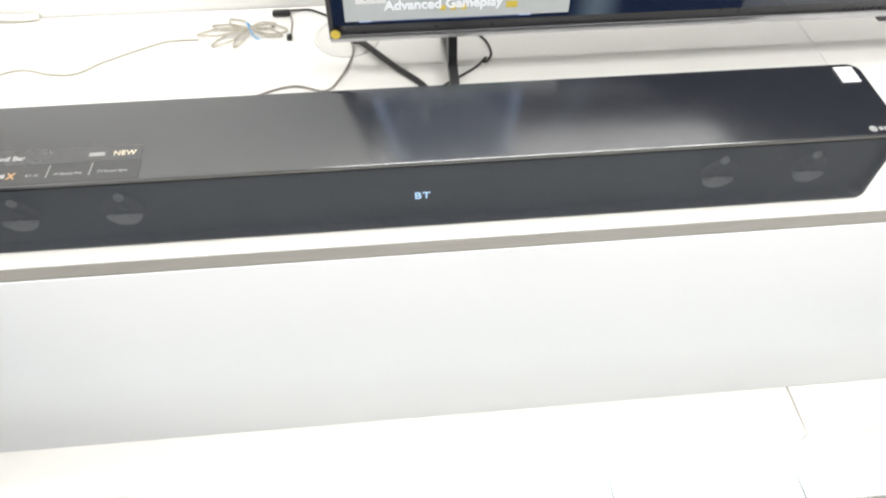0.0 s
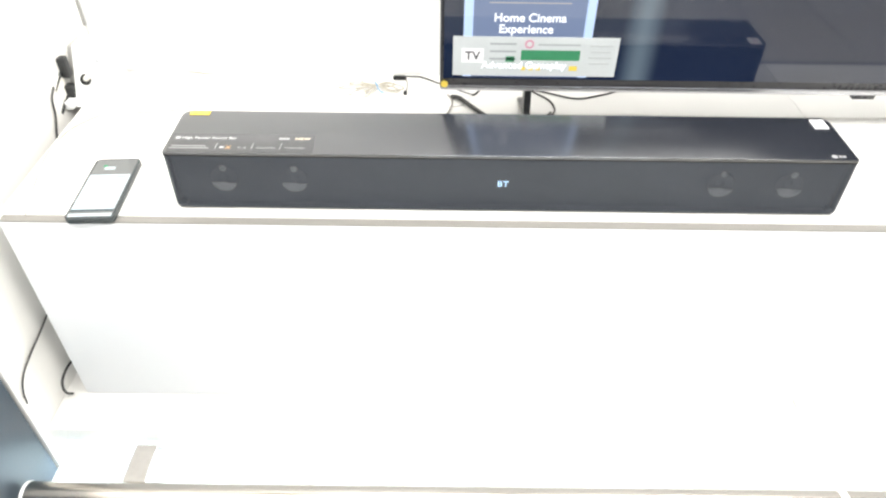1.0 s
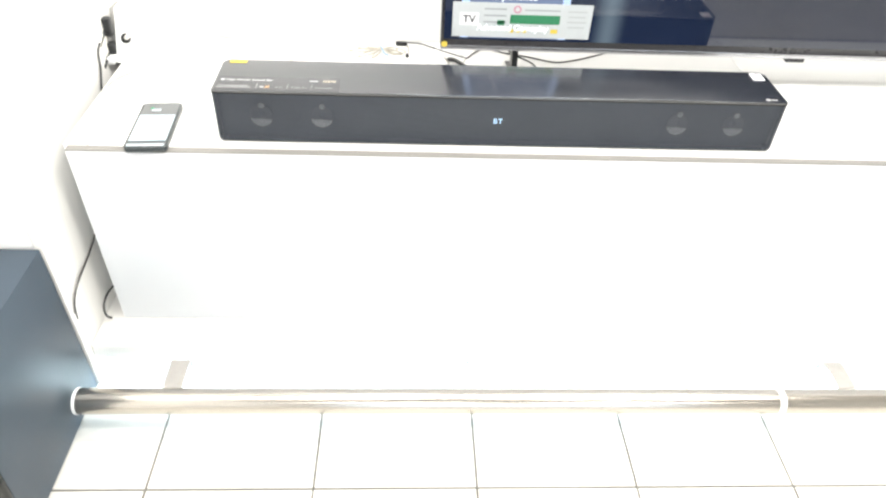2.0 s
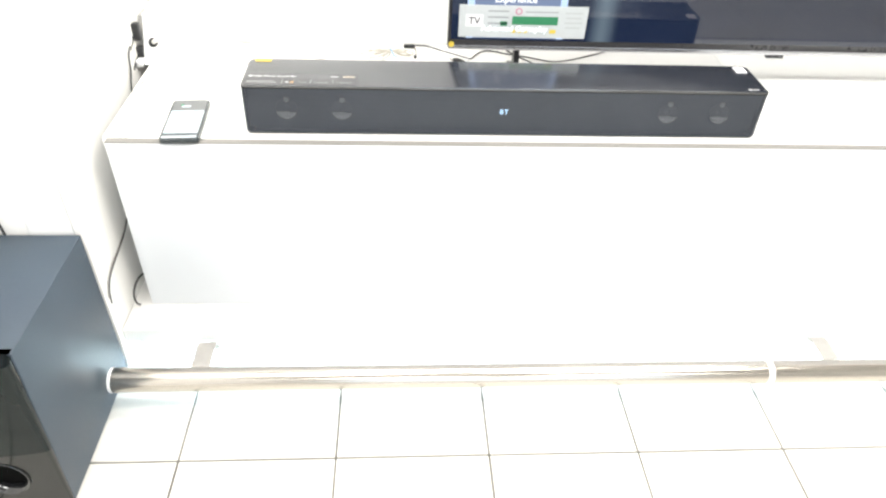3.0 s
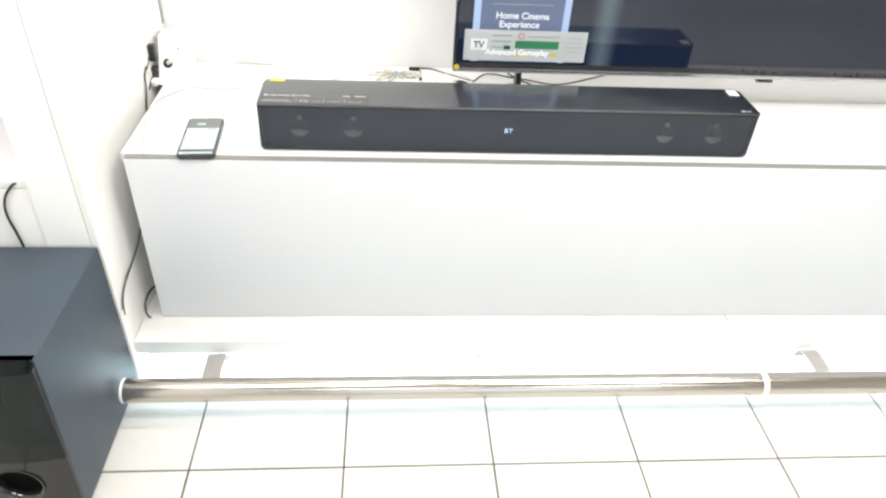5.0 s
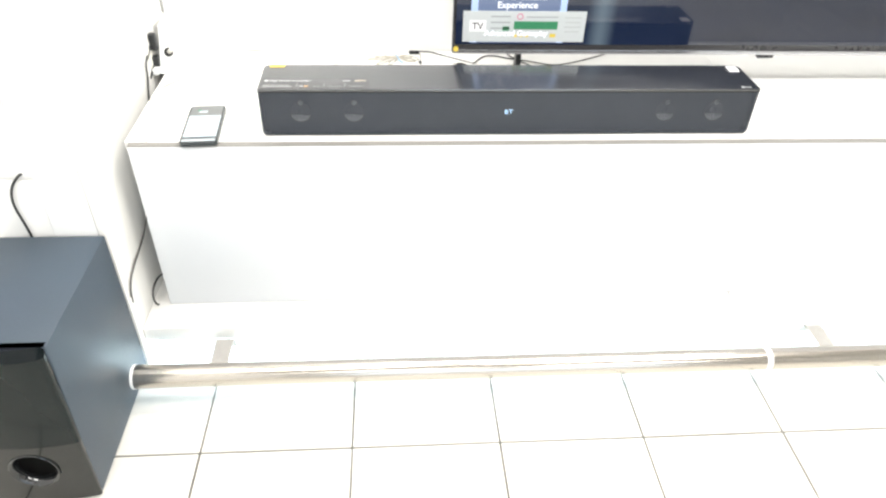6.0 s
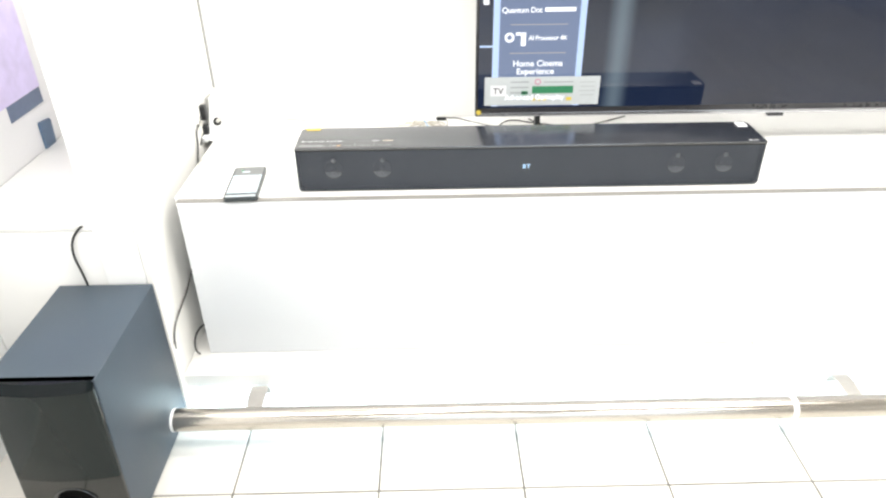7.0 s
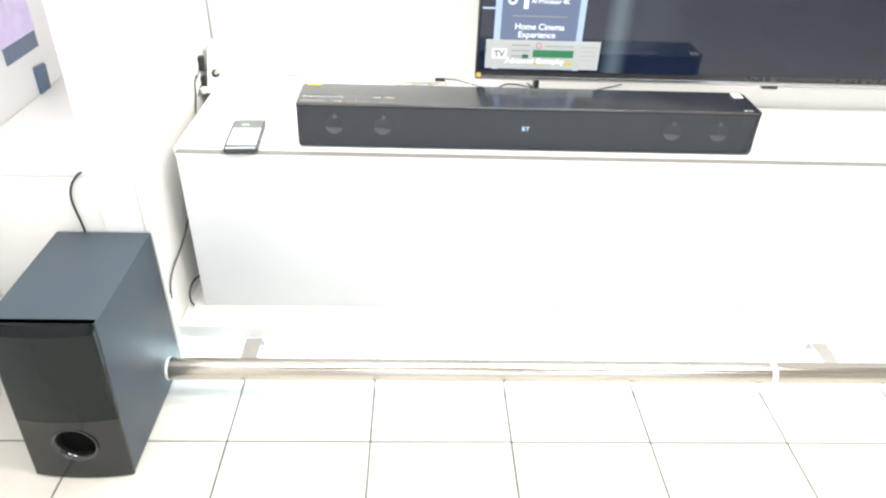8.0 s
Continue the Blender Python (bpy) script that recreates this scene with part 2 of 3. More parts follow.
def smooth_points(pts, steps=6):
    """Catmull-Rom through the points."""
    p = [Vector(q) for q in pts]
    p = [p[0] * 2 - p[1]] + p + [p[-1] * 2 - p[-2]]
    out = []
    for a, b, c, d in zip(p, p[1:], p[2:], p[3:]):
        for i in range(steps):
            t = i / steps
            out.append(0.5 * ((2 * b) + (c - a) * t + (2 * a - 5 * b + 4 * c - d) * t * t + (3 * b - a - 3 * c + d) * t * t * t))
    return out + [p[-2]]


def bm_tube(pts, r, segs=8, steps=6):
    path = smooth_points(pts, steps)
    bm = bmesh.new()
    rings = []
    side = None
    for i, p in enumerate(path):
        d = (path[min(i + 1, len(path) - 1)] - path[max(i - 1, 0)]).normalized()
        if side is None:
            side = d.cross(Vector((0, 0, 1)) if abs(d.z) < 0.9 else Vector((1, 0, 0))).normalized()
        side = (side - d * side.dot(d)).normalized()
        up = d.cross(side)
        rings.append([bm.verts.new(p + (side * math.cos(2 * math.pi * k / segs) + up * math.sin(2 * math.pi * k / segs)) * r) for k in range(segs)])
    for a, b in zip(rings, rings[1:]):
        for k in range(segs):
            bm.faces.new((a[k], a[(k + 1) % segs], b[(k + 1) % segs], b[k]))
    bm.faces.new(rings[0][::-1])
    bm.faces.new(rings[-1])
    return bm


def bm_prism(outline, x0, x1):
    """A closed outline of (y, z) pairs drawn out from x0 to x1."""
    bm = bmesh.new()
    a = [bm.verts.new((x0, y, z)) for y, z in outline]
    b = [bm.verts.new((x1, y, z)) for y, z in outline]
    n = len(outline)
    for i in range(n):
        bm.faces.new((a[i], a[(i + 1) % n], b[(i + 1) % n], b[i]))
    bm.faces.new(a[::-1])
    bm.faces.new(b)
    return bm


def mesh_of(name, bm, mat, smooth=False):
    bmesh.ops.recalc_face_normals(bm, faces=bm.faces)
    me = bpy.data.meshes.new(name)
    bm.to_mesh(me)
    bm.free()
    me.materials.append(mat)
    if smooth:
        for f in me.polygons:
            f.use_smooth = True
        me.set_sharp_from_angle(angle=radians(35))
    return me


def part(name, bm, mat, parent=None, label="", smooth=True):
    ob = new(name, mesh_of(name, bm, mat, smooth))
    ob.parent = parent
    if label:
        ob["label"] = label
    return ob


def thing(name, label, category, group="", kind="", at=None):
    ob = new(name)
    ob.empty_display_size = 0.05
    if at is not None:
        ob.matrix_world = at
    return tagged(ob, label, category, group, kind)


def lettering(name, text, size, m, mat, parent, spread=1.0, depth=0.0002, bold=0.012):
    """Words in the built-in font, as a mesh, lower left corner at m."""
    cu = bpy.data.curves.new(name, "FONT")
    cu.body, cu.size, cu.extrude, cu.space_character = text, size, depth, spread
    cu.offset = size * bold
    tmp = bpy.data.objects.new(name, cu)
    scene.collection.objects.link(tmp)
    bpy.context.view_layer.update()
    me = bpy.data.meshes.new_from_object(tmp.evaluated_get(bpy.context.evaluated_depsgraph_get()))
    bpy.data.objects.remove(tmp)
    me.transform(m)
    me.materials.clear()
    me.materials.append(mat)
    ob = new(name, me)
    ob.parent = parent
    return ob


# ---- room ----
TOP = 0.493
LEFT, RIGHT, BACK, FRONT = -0.40, 3.6, 0.46, -4.2


def structure(name, bm, mat, label, category):
    return tagged(part(name, bm, mat, smooth=False), label, category, kind="structure")


floor = structure("floor", bm_box(LEFT - 0.1, RIGHT + 0.1, FRONT - 0.1, BACK + 0.1, -0.08, -0.0025), GROUT, "cream ceramic tile floor with grey grout joints", "floor")
structure("wall_back", bm_box(LEFT - 0.12, RIGHT + 0.12, BACK, BACK + 0.12, 0.0, CEILING), PAINT, "plain white painted shop wall behind the display", "wall")
structure("wall_left", bm_box(LEFT - 0.12, LEFT, FRONT, BACK, 0.0, CEILING), PAINT, "plain white painted side wall", "wall")
structure("wall_right", bm_box(RIGHT, RIGHT + 0.12, FRONT, BACK, 0.0, CEILING), UNSEENWALL, "unseen side wall, grey-beige to bounce less light", "wall")
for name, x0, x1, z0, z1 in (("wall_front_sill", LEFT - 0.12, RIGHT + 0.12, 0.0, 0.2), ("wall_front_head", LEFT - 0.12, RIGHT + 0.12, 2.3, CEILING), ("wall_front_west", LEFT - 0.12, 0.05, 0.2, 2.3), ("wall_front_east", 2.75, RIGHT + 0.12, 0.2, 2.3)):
    structure(name, bm_box(x0, x1, FRONT - 0.12, FRONT, z0, z1), UNSEENWALL, "unseen wall round the shop window, grey-beige to bounce less light", "wall")
structure("ceiling", bm_box(LEFT - 0.12, RIGHT + 0.12, FRONT - 0.12, BACK + 0.12, CEILING, CEILING + 0.1), UNSEENWALL, "unseen ceiling, grey-beige to bounce less light", "ceiling")
PART_FRONT, PART_BACK = -0.0425, -0.0275


def on_partition(y, off=0.0):
    """x of the partition's inner face at depth y."""
    return PART_FRONT + (PART_BACK - PART_FRONT) * (y + 0.094) / (BACK + 0.094) + off


bm = bm_box(-0.0570, PART_FRONT, -0.094, BACK - 0.002, 0.002, 1.20)
for v in bm.verts:
    if v.co.x > -0.05:
        v.co.x = on_partition(v.co.y)
bmesh.ops.bevel(bm, geom=bm.edges[:], offset=0.0016, segments=2, profile=0.5, affect="EDGES")
structure("partition", bm, CREAM, "cream painted upright partition beside the cabinet", "partition")

# Grey strip added for the shade where partition meets back wall.
structure("corner_shade", bm_box(-0.0330, -0.0245, 0.4510, 0.4575, 0.584, 1.20, 0.001), SHADEGREY, "slim grey strip standing for the corner's shade above the socket box", "trim")

# Bodies for the added lights, all out of view.
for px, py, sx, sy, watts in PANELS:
    lamp = thing("unseen_ceiling_light", "unseen flat white rectangular ceiling panel, added for light", "ceiling light", "ceiling light panels", at=pose(px, py, CEILING))
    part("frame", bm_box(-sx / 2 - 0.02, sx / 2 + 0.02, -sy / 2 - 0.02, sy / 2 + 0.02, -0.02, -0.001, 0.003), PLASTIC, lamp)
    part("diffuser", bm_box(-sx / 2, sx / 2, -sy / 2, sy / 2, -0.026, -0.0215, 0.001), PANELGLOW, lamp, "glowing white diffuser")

# ---- cabinet with its ledge ----
cabinet = thing("display_cabinet", "long low white laminate display cabinet with grey edge band", "cabinet")
END = 3.1
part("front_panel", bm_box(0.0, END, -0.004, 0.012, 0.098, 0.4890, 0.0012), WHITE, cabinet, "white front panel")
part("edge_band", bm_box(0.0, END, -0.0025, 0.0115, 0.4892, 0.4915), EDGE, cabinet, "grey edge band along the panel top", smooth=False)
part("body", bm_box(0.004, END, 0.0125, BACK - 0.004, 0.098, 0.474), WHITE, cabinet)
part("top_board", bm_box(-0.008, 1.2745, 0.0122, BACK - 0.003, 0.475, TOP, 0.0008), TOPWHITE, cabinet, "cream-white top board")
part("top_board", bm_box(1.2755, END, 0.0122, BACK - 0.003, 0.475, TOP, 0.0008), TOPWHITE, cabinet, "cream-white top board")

ledge = thing("plinth_ledge", "cream ledge board projecting under the white cabinet", "ledge", kind="structure")
part("ledge_board", bm_box(-0.040, 1.2688, -0.080, BACK - 0.01, 0.062, 0.0965, 0.0015), LEDGE, ledge)
part("ledge_board", bm_box(1.2712, END, -0.080, BACK - 0.01, 0.062, 0.0965, 0.0015), LEDGE, ledge)
part("plinth", bm_box(-0.038, END, 0.0, BACK - 0.01, 0.001, 0.0615), LEDGE, ledge)
led = thing("led_strip", "cool white glowing strip light under the ledge", "strip light")
part("strip", bm_box(-0.03, 2.2, -0.069, -0.055, 0.0555, 0.0605), LED, led)

# ---- wall pier and the low cabinet beyond it ----
structure("wall_pier", bm_box(-0.136, -0.0582, -0.0925, BACK - 0.002, 0.002, 1.20, 0.0004, 1), PAINT, "white painted pier beside the partition", "wall")
side = thing("side_cabinet", "plain white low cabinet behind the subwoofer", "cabinet")
part("front_panel", bm_box(LEFT + 0.002, -0.1362, -0.090, -0.072, 0.004, 0.475, 0.001), TOPWHITE, side)
part("body", bm_box(LEFT + 0.002, -0.1362, -0.0715, BACK - 0.003, 0.004, 0.474), WHITE, side)
part("top_board", bm_box(LEFT + 0.002, -0.1362, -0.090, BACK - 0.003, 0.4755, TOP, 0.001), TOPWHITE, side)


# ---- soundbar ----
def soundbar():
    X0, X1, Y0, Y1, Z0, Z1 = 0.246, 1.206, 0.030, 0.144, TOP + 0.003, 0.590
    bar = thing("soundbar", "long black soundbar with a gloss top and ribbed front grille", "soundbar")
    # body with rounded upright corners, hollow at the front behind the grille
    bm = bm_box(X0, X1, Y0 + 0.014, Y1, Z0, Z1 - 0.004, 0.0)
    edges = [e for e in bm.edges if abs(e.verts[0].co.z - e.verts[1].co.z) > 0.05 and e.verts[0].co.y > 0.1]
    bmesh.ops.bevel(bm, geom=edges, offset=0.014, segments=6, profile=0.5, affect="EDGES")
    bmesh.ops.bevel(bm, geom=[e for e in bm.edges if all(abs(v.co.z - Z0) < 1e-5 for v in e.verts) and abs(e.verts[0].co.x - e.verts[1].co.x) < 1e-5], offset=0.006, segments=5, profile=0.5, affect="EDGES")
    part("body", bm, BARBACK, bar)
    # gloss top plate
    bm = bm_box(X0, X1, Y0, Y1, Z1 - 0.0042, Z1, 0.0)
    edges = [e for e in bm.edges if abs(e.verts[0].co.z - e.verts[1].co.z) > 0.003]
    back = [e for e in edges if e.verts[0].co.y > 0.1]
    bmesh.ops.bevel(bm, geom=back, offset=0.014, segments=6, profile=0.5, affect="EDGES")
    edges = [e for e in bm.edges if abs(e.verts[0].co.z - e.verts[1].co.z) > 0.003 and e.verts[0].co.y < 0.04]
    bmesh.ops.bevel(bm, geom=edges, offset=0.003, segments=3, profile=0.5, affect="EDGES")
    bmesh.ops.bevel(bm, geom=[e for e in bm.edges if all(abs(v.co.z - Z1) < 1e-5 for v in e.verts)], offset=0.0012, segments=2, profile=0.5, affect="EDGES")
    part("top_plate", bm, BARTOP, bar, "gloss black top plate")
    # grille of level wires wrapped round the front corners
    wires = bmesh.new()
    n, z0, z1 = 52, Z0 + 0.002, Z1 - 0.0075
    for i in range(n):
        z = z0 + (z1 - z0) * i / (n - 1)
        h = 0.00045
        low = max(0.0, 0.006 - (z - Z0))
        cut = 0.006 - math.sqrt(max(0.0, 0.000036 - low * low))
        ring = [(X0, Y0 + 0.016), (X0, Y0 + 0.004), (X0 + 0.0012, Y0 + 0.0012), (X0 + 0.004, Y0), (X1 - 0.004, Y0), (X1 - 0.0012, Y0 + 0.0012), (X1, Y0 + 0.004), (X1, Y0 + 0.016)]
        ring = [(x + (cut if x < 0.7 else -cut), y) for x, y in ring]
        lo = [wires.verts.new((x, y, z - h)) for x, y in ring]
        hi = [wires.verts.new((x, y, z + h)) for x, y in ring]
        inner = [wires.verts.new((x + (0.0004 if x < 0.7 else -0.0004), y + 0.0004, z)) for x, y in ring]
        for a in range(len(ring) - 1):
            wires.faces.new((lo[a], lo[a + 1], hi[a + 1], hi[a]))
            wires.faces.new((hi[a], hi[a + 1], inner[a + 1], inner[a]))
            wires.faces.new((inner[a], inner[a + 1], lo[a + 1], lo[a]))
    g = part("grille", wires, MESH, bar, "dark metal grille of fine level ribs", smooth=False)
    g["kind"] = "stuff"
    for x0, x1 in ((X0 + 0.0008, X0 + 0.005), (X1 - 0.005, X1 - 0.0008)):
        cap = bm_box(x0, x1, Y0 + 0.0025, Y0 + 0.0142, Z0 + 0.005, Z1 - 0.0072, 0.001)
        inward = 1 if x0 < 0.7 else -1
        edge = X0 if x0 < 0.7 else X1
        for a, b, low, high in ((0.0064, 0.014, 0.0006, 0.006), (0.0024, 0.0070, 0.0022, 0.0066)):
            xa, xb = sorted((edge + inward * a, edge + inward * b))
            bm_box(xa, xb, Y0 + 0.0015, Y0 + 0.0143, Z0 + low, Z0 + high, bm=cap)
        part("end_cap", cap, BLACK, bar)
    part("bottom_trim", bm_box(X0 + 0.005, X1 - 0.005, Y0 + 0.001, Y0 + 0.016, Z0 - 0.001, Z0 + 0.0012, 0.0004), BLACK, bar)
    part("top_lip", bm_box(X0 + 0.0006, X1 - 0.0006, Y0 + 0.0008, Y0 + 0.014, Z1 - 0.0068, Z1 - 0.0044, 0.0004), BLACK, bar)
    for x in (0.321, 0.421, 1.029, 1.128):
        face = Matrix.Translation((x, Y0 + 0.0135, 0.541)) @ Matrix.Rotation(radians(90), 4, "X")
        cone = part("speaker_cone", bm_lathe([(0.0196, 0.0034), (0.0184, 0.0046), (0.0150, 0.0036), (0.0100, 0.0022), (0.0062, 0.0012), (0.0044, 0.0022), (0.0002, 0.0030)], face, 32), CONE, bar, "pale speaker cone behind the grille")
        # Small dome added where the cone shows its highlight.
        tw = Matrix.Translation((x + 0.001, Y0 + 0.0130, 0.5590)) @ Matrix.Rotation(radians(90), 4, "X")
        part("cone_glint", bm_lathe([(0.0050, 0.0046), (0.0042, 0.0064), (0.0026, 0.0076), (0.0002, 0.0080)], tw, 16), DOME, bar, "small pale dome standing for the cone's highlight")
        # Crescent shaped like the lit lower half of the cone.
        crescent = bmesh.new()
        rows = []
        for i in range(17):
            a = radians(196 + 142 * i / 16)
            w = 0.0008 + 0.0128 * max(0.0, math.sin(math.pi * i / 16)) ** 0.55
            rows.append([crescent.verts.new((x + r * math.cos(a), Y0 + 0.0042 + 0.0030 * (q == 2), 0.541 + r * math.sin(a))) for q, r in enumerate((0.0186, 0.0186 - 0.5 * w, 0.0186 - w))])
        for a, b in zip(rows, rows[1:]):
            for q in (0, 1):
                crescent.faces.new((a[q], a[q + 1], b[q + 1], b[q]))
        part("lower_light", crescent, CONELIGHT, cone, "pale crescent standing for light on the cone's lower half")
    for x in (0.30, 1.146):
        part("foot", bm_box(x - 0.03, x + 0.03, Y0 + 0.02, Y1 - 0.02, TOP, Z0, 0.0004), BLACK, bar)
    # lit display
    lettering("display", "BT", 0.0130, Matrix.Translation((0.709, Y0 - 0.0006, 0.5395)) @ Matrix.Rotation(radians(90), 4, "X"), DIGIT, bar, 1.15)
    # touch keys
    for i, x in enumerate((0.7025, 0.7185, 0.7335, 0.7485)):
        part("touch_key", bm_lathe([(0.0017, 0.0), (0.0017, 0.0003), (0.0011, 0.0003), (0.0011, 0.0)], Matrix.Translation((x, 0.1075, Z1)), 12), LABELTOP, bar)
    # label film with its printing
    t = Z1 + 0.0004
    film = part("label_film", bm_box(0.251, 0.4515, 0.0315, 0.0568, Z1, t), LABELLOW, bar, "dark printed label film", smooth=False)
    part("label_band", bm_box(0.251, 0.4500, 0.057, 0.0775, Z1, t), LABELTOP, film, "grey label band", smooth=False)
    put = lambda x, y: Matrix.Translation((x, y, t + 0.0001))
    part("maker_mark", bm_box(0.2560, 0.2625, 0.0637, 0.0692, t, t + 0.0003), INK, film, smooth=False)
    lettering("title", "High Power Sound Bar", 0.0083, put(0.2645, 0.0637), INK, film)
    part("model_mark", bm_box(0.401, 0.4155, 0.0640, 0.0685, t, t + 0.0003), FAINTINK, film, smooth=False)
    lettering("new_mark", "NEW", 0.0088, put(0.4235, 0.0636), CREAMINK, film, 1.08)
    for k, (a, b) in enumerate(((0.2555, 0.303), (0.2535, 0.308))):
        part("text_line", bm_box(a, b, 0.0447 - 0.0052 * k, 0.0466 - 0.0052 * k, t, t + 0.0003), FAINTINK, film, smooth=False)
    for x in (0.3165, 0.3665, 0.4055):
        slash = bmesh.new()
        for h in (t, t + 0.0003):
            slash.verts.new((x, 0.0385, h)), slash.verts.new((x + 0.0008, 0.0385, h)), slash.verts.new((x + 0.0018, 0.0545, h)), slash.verts.new((x + 0.0010, 0.0545, h))
        v = list(slash.verts)
        for q in ((0, 1, 2, 3), (4, 5, 6, 7), (0, 1, 5, 4), (1, 2, 6, 5), (2, 3, 7, 6), (3, 0, 4, 7)):
            slash.faces.new([v[c] for c in q])
        part("divider", slash, FAINTINK, film, smooth=False)
    part("format_mark", bm_box(0.3225, 0.3290, 0.0405, 0.0455, t, t + 0.0003), FAINTINK, film, smooth=False)
    for a, b in ((1, 1), (1, -1)):
        cross = bmesh.new()
        for h in (t, t + 0.0003):
            for dx, dy in ((-0.0040, -0.0040 * b), (-0.0022, -0.0040 * b), (0.0040, 0.0040 * b), (0.0022, 0.0040 * b)):
                cross.verts.new((0.3345 + dx, 0.0430 + dy, h))
        v = list(cross.verts)
        for q in ((0, 1, 2, 3), (4, 5, 6, 7), (0, 1, 5, 4), (1, 2, 6, 5), (2, 3, 7, 6), (3, 0, 4, 7)):
            cross.faces.new([v[c] for c in q])
        part("format_cross", cross, ORANGE, film, smooth=False)
    lettering("channels", "4.1 ch", 0.0050, put(0.3475, 0.0408), FAINTINK, film)
    lettering("feature", "AI Sound Pro", 0.0047, put(0.3735, 0.0410), FAINTINK, film)
    lettering("feature", "TV Sound Sync", 0.0046, put(0.4125, 0.0414), FAINTINK, film)
    part("yellow_tag", bm_box(0.2572, 0.2862, 0.1300, 0.1422, Z1, Z1 + 0.0005, 0.0), YELLOW, bar, "yellow sticker on the corner", smooth=False)
    tag = part("white_tag", bm_box(1.1765, 1.1970, 0.1125, 0.1378, Z1, Z1 + 0.0005, 0.0), STICKER, bar, "white sticker with a pink ring", smooth=False)
    part("ring", bm_lathe([(0.0046, 0), (0.0046, 0.0003), (0.0034, 0.0003), (0.0034, 0)], Matrix.Translation((1.1870, 0.1285, Z1 + 0.0005)), 20), PINKINK, tag)
    part("text_line", bm_box(1.183, 1.192, 0.1165, 0.1180, Z1 + 0.0005, Z1 + 0.0008), GREYINK, tag, smooth=False)
    part("logo_disc", bm_cyl(0.0042, 0.0003, Matrix.Translation((1.1740, 0.0390, Z1 + 0.00015)), 20), FAINTINK, bar)
    for x in (1.1800, 1.1855):
        part("logo_bar", bm_box(x, x + 0.0040, 0.0366, 0.0414, Z1, Z1 + 0.0003), FAINTINK, bar, smooth=False)


soundbar()


# ---- television ----
def television():
    X0, X1, Z0, Z1, Y = 0.6255, 2.0745, 0.562, 1.402, 0.267
    tv = thing("television", "large flat black television showing a dark picture", "television")
    part("back_shell", bm_box(X0 + 0.01, X1 - 0.01, Y + 0.022, Y + 0.05, Z0 + 0.02, Z1 - 0.01, 0.008), BLACK, tv)
    part("frame", bm_box(X0, X1, Y + 0.003, Y + 0.022, Z0, Z1, 0.002), BEZEL, tv, "thin dark metal frame")
    part("bottom_bezel", bm_box(X0 + 0.001, X1 - 0.001, Y - 0.0005, Y + 0.0028, Z0 + 0.0003, Z0 + 0.0100, 0.0015), SILVER, tv, "thin grey metal lower bezel")
    part("screen", bm_box(X0 + 0.006, X1 - 0.006, Y + 0.001, Y + 0.0034, Z0 + 0.0220, Z1 - 0.006), SCREEN, tv, "glossy screen with a dark picture", smooth=False)
    part("sensor_block", bm_box(1.3135, 1.3505, Y + 0.002, Y + 0.016, Z0 - 0.0085, Z0 + 0.001, 0.0015), BEZEL, tv, "small dark sensor block")
    dot = Matrix.Translation((X0 + 0.0075, Y - 0.0006, Z0 + 0.0118)) @ Matrix.Rotation(radians(90), 4, "X")
    part("round_sticker", bm_cyl(0.0058, 0.0007, dot, 20), YELLOW, tv, "round yellow sticker")
    # legs
    for x in (0.773, 1.927):
        leg = part("leg", bm_prism([(Y + 0.014, Z0 + 0.004), (Y + 0.034, Z0 + 0.004), (Y + 0.036, 0.520), (Y + 0.105, TOP + 0.001), (Y + 0.091, TOP + 0.001), (Y + 0.030, 0.508), (Y + 0.004, 0.506), (Y - 0.072, TOP + 0.001), (Y - 0.086, TOP + 0.001), (Y + 0.004, 0.522)], x - 0.005, x + 0.006), BLACK, tv, "slim black metal leg")
        part("bracket", bm_box(x - 0.018, x + 0.020, Y + 0.016, Y + 0.040, Z0 - 0.006, Z0 + 0.004, 0.002), BLACK, leg)
    # feature list on the screen
    f = Y + 0.0009
    at = lambda x, z: Matrix.Translation((x, f - 0.0006, z)) @ Matrix.Rotation(radians(90), 4, "X")
    listing = part("feature_panel", bm_box(0.676, 0.851, f - 0.0004, f, 0.588, 1.25), SCREENBLUE, tv, "dark blue feature list", smooth=False)
    for x in (0.664, 0.8515):
        part("panel_glow", bm_box(x - 0.002, x + 0.0125, f - 0.0004, f, 0.588, 1.25), SCREENEDGE, listing, "pale blue glowing strip", smooth=False)
    for z in (0.710, 0.772, 0.845, 0.92):
        part("rule", bm_box(0.700, 0.825, f - 0.0008, f - 0.0004, z - 0.0006, z + 0.0006), SCREENLINE, listing, smooth=False)
    lettering("caption", "Home Cinema", 0.0190, at(0.7080, 0.6805), SCREENTEXT, listing, bold=0.014)
    lettering("caption", "Experience", 0.0190, at(0.7165, 0.6625), SCREENTEXT, listing, bold=0.014)
    ring = Matrix.Translation((0.6985, f - 0.0004, 0.7445)) @ Matrix.Rotation(radians(90), 4, "X")
    part("logo_ring", bm_lathe([(0.0105, 0.0), (0.0105, 0.0004), (0.0055, 0.0004), (0.0055, 0.0)], ring, 24), SCREENTEXT, listing)
    part("logo_block", bm_prism([(f - 0.0008, 0.7550), (f - 0.0004, 0.7550), (f - 0.0004, 0.7260), (f - 0.0008, 0.7260)], 0.7240, 0.7345), SCREENTEXT, listing, smooth=False)
    part("logo_block", bm_box(0.7120, 0.7235, f - 0.0008, f - 0.0004, 0.7490, 0.7555), SCREENTEXT, listing, smooth=False)
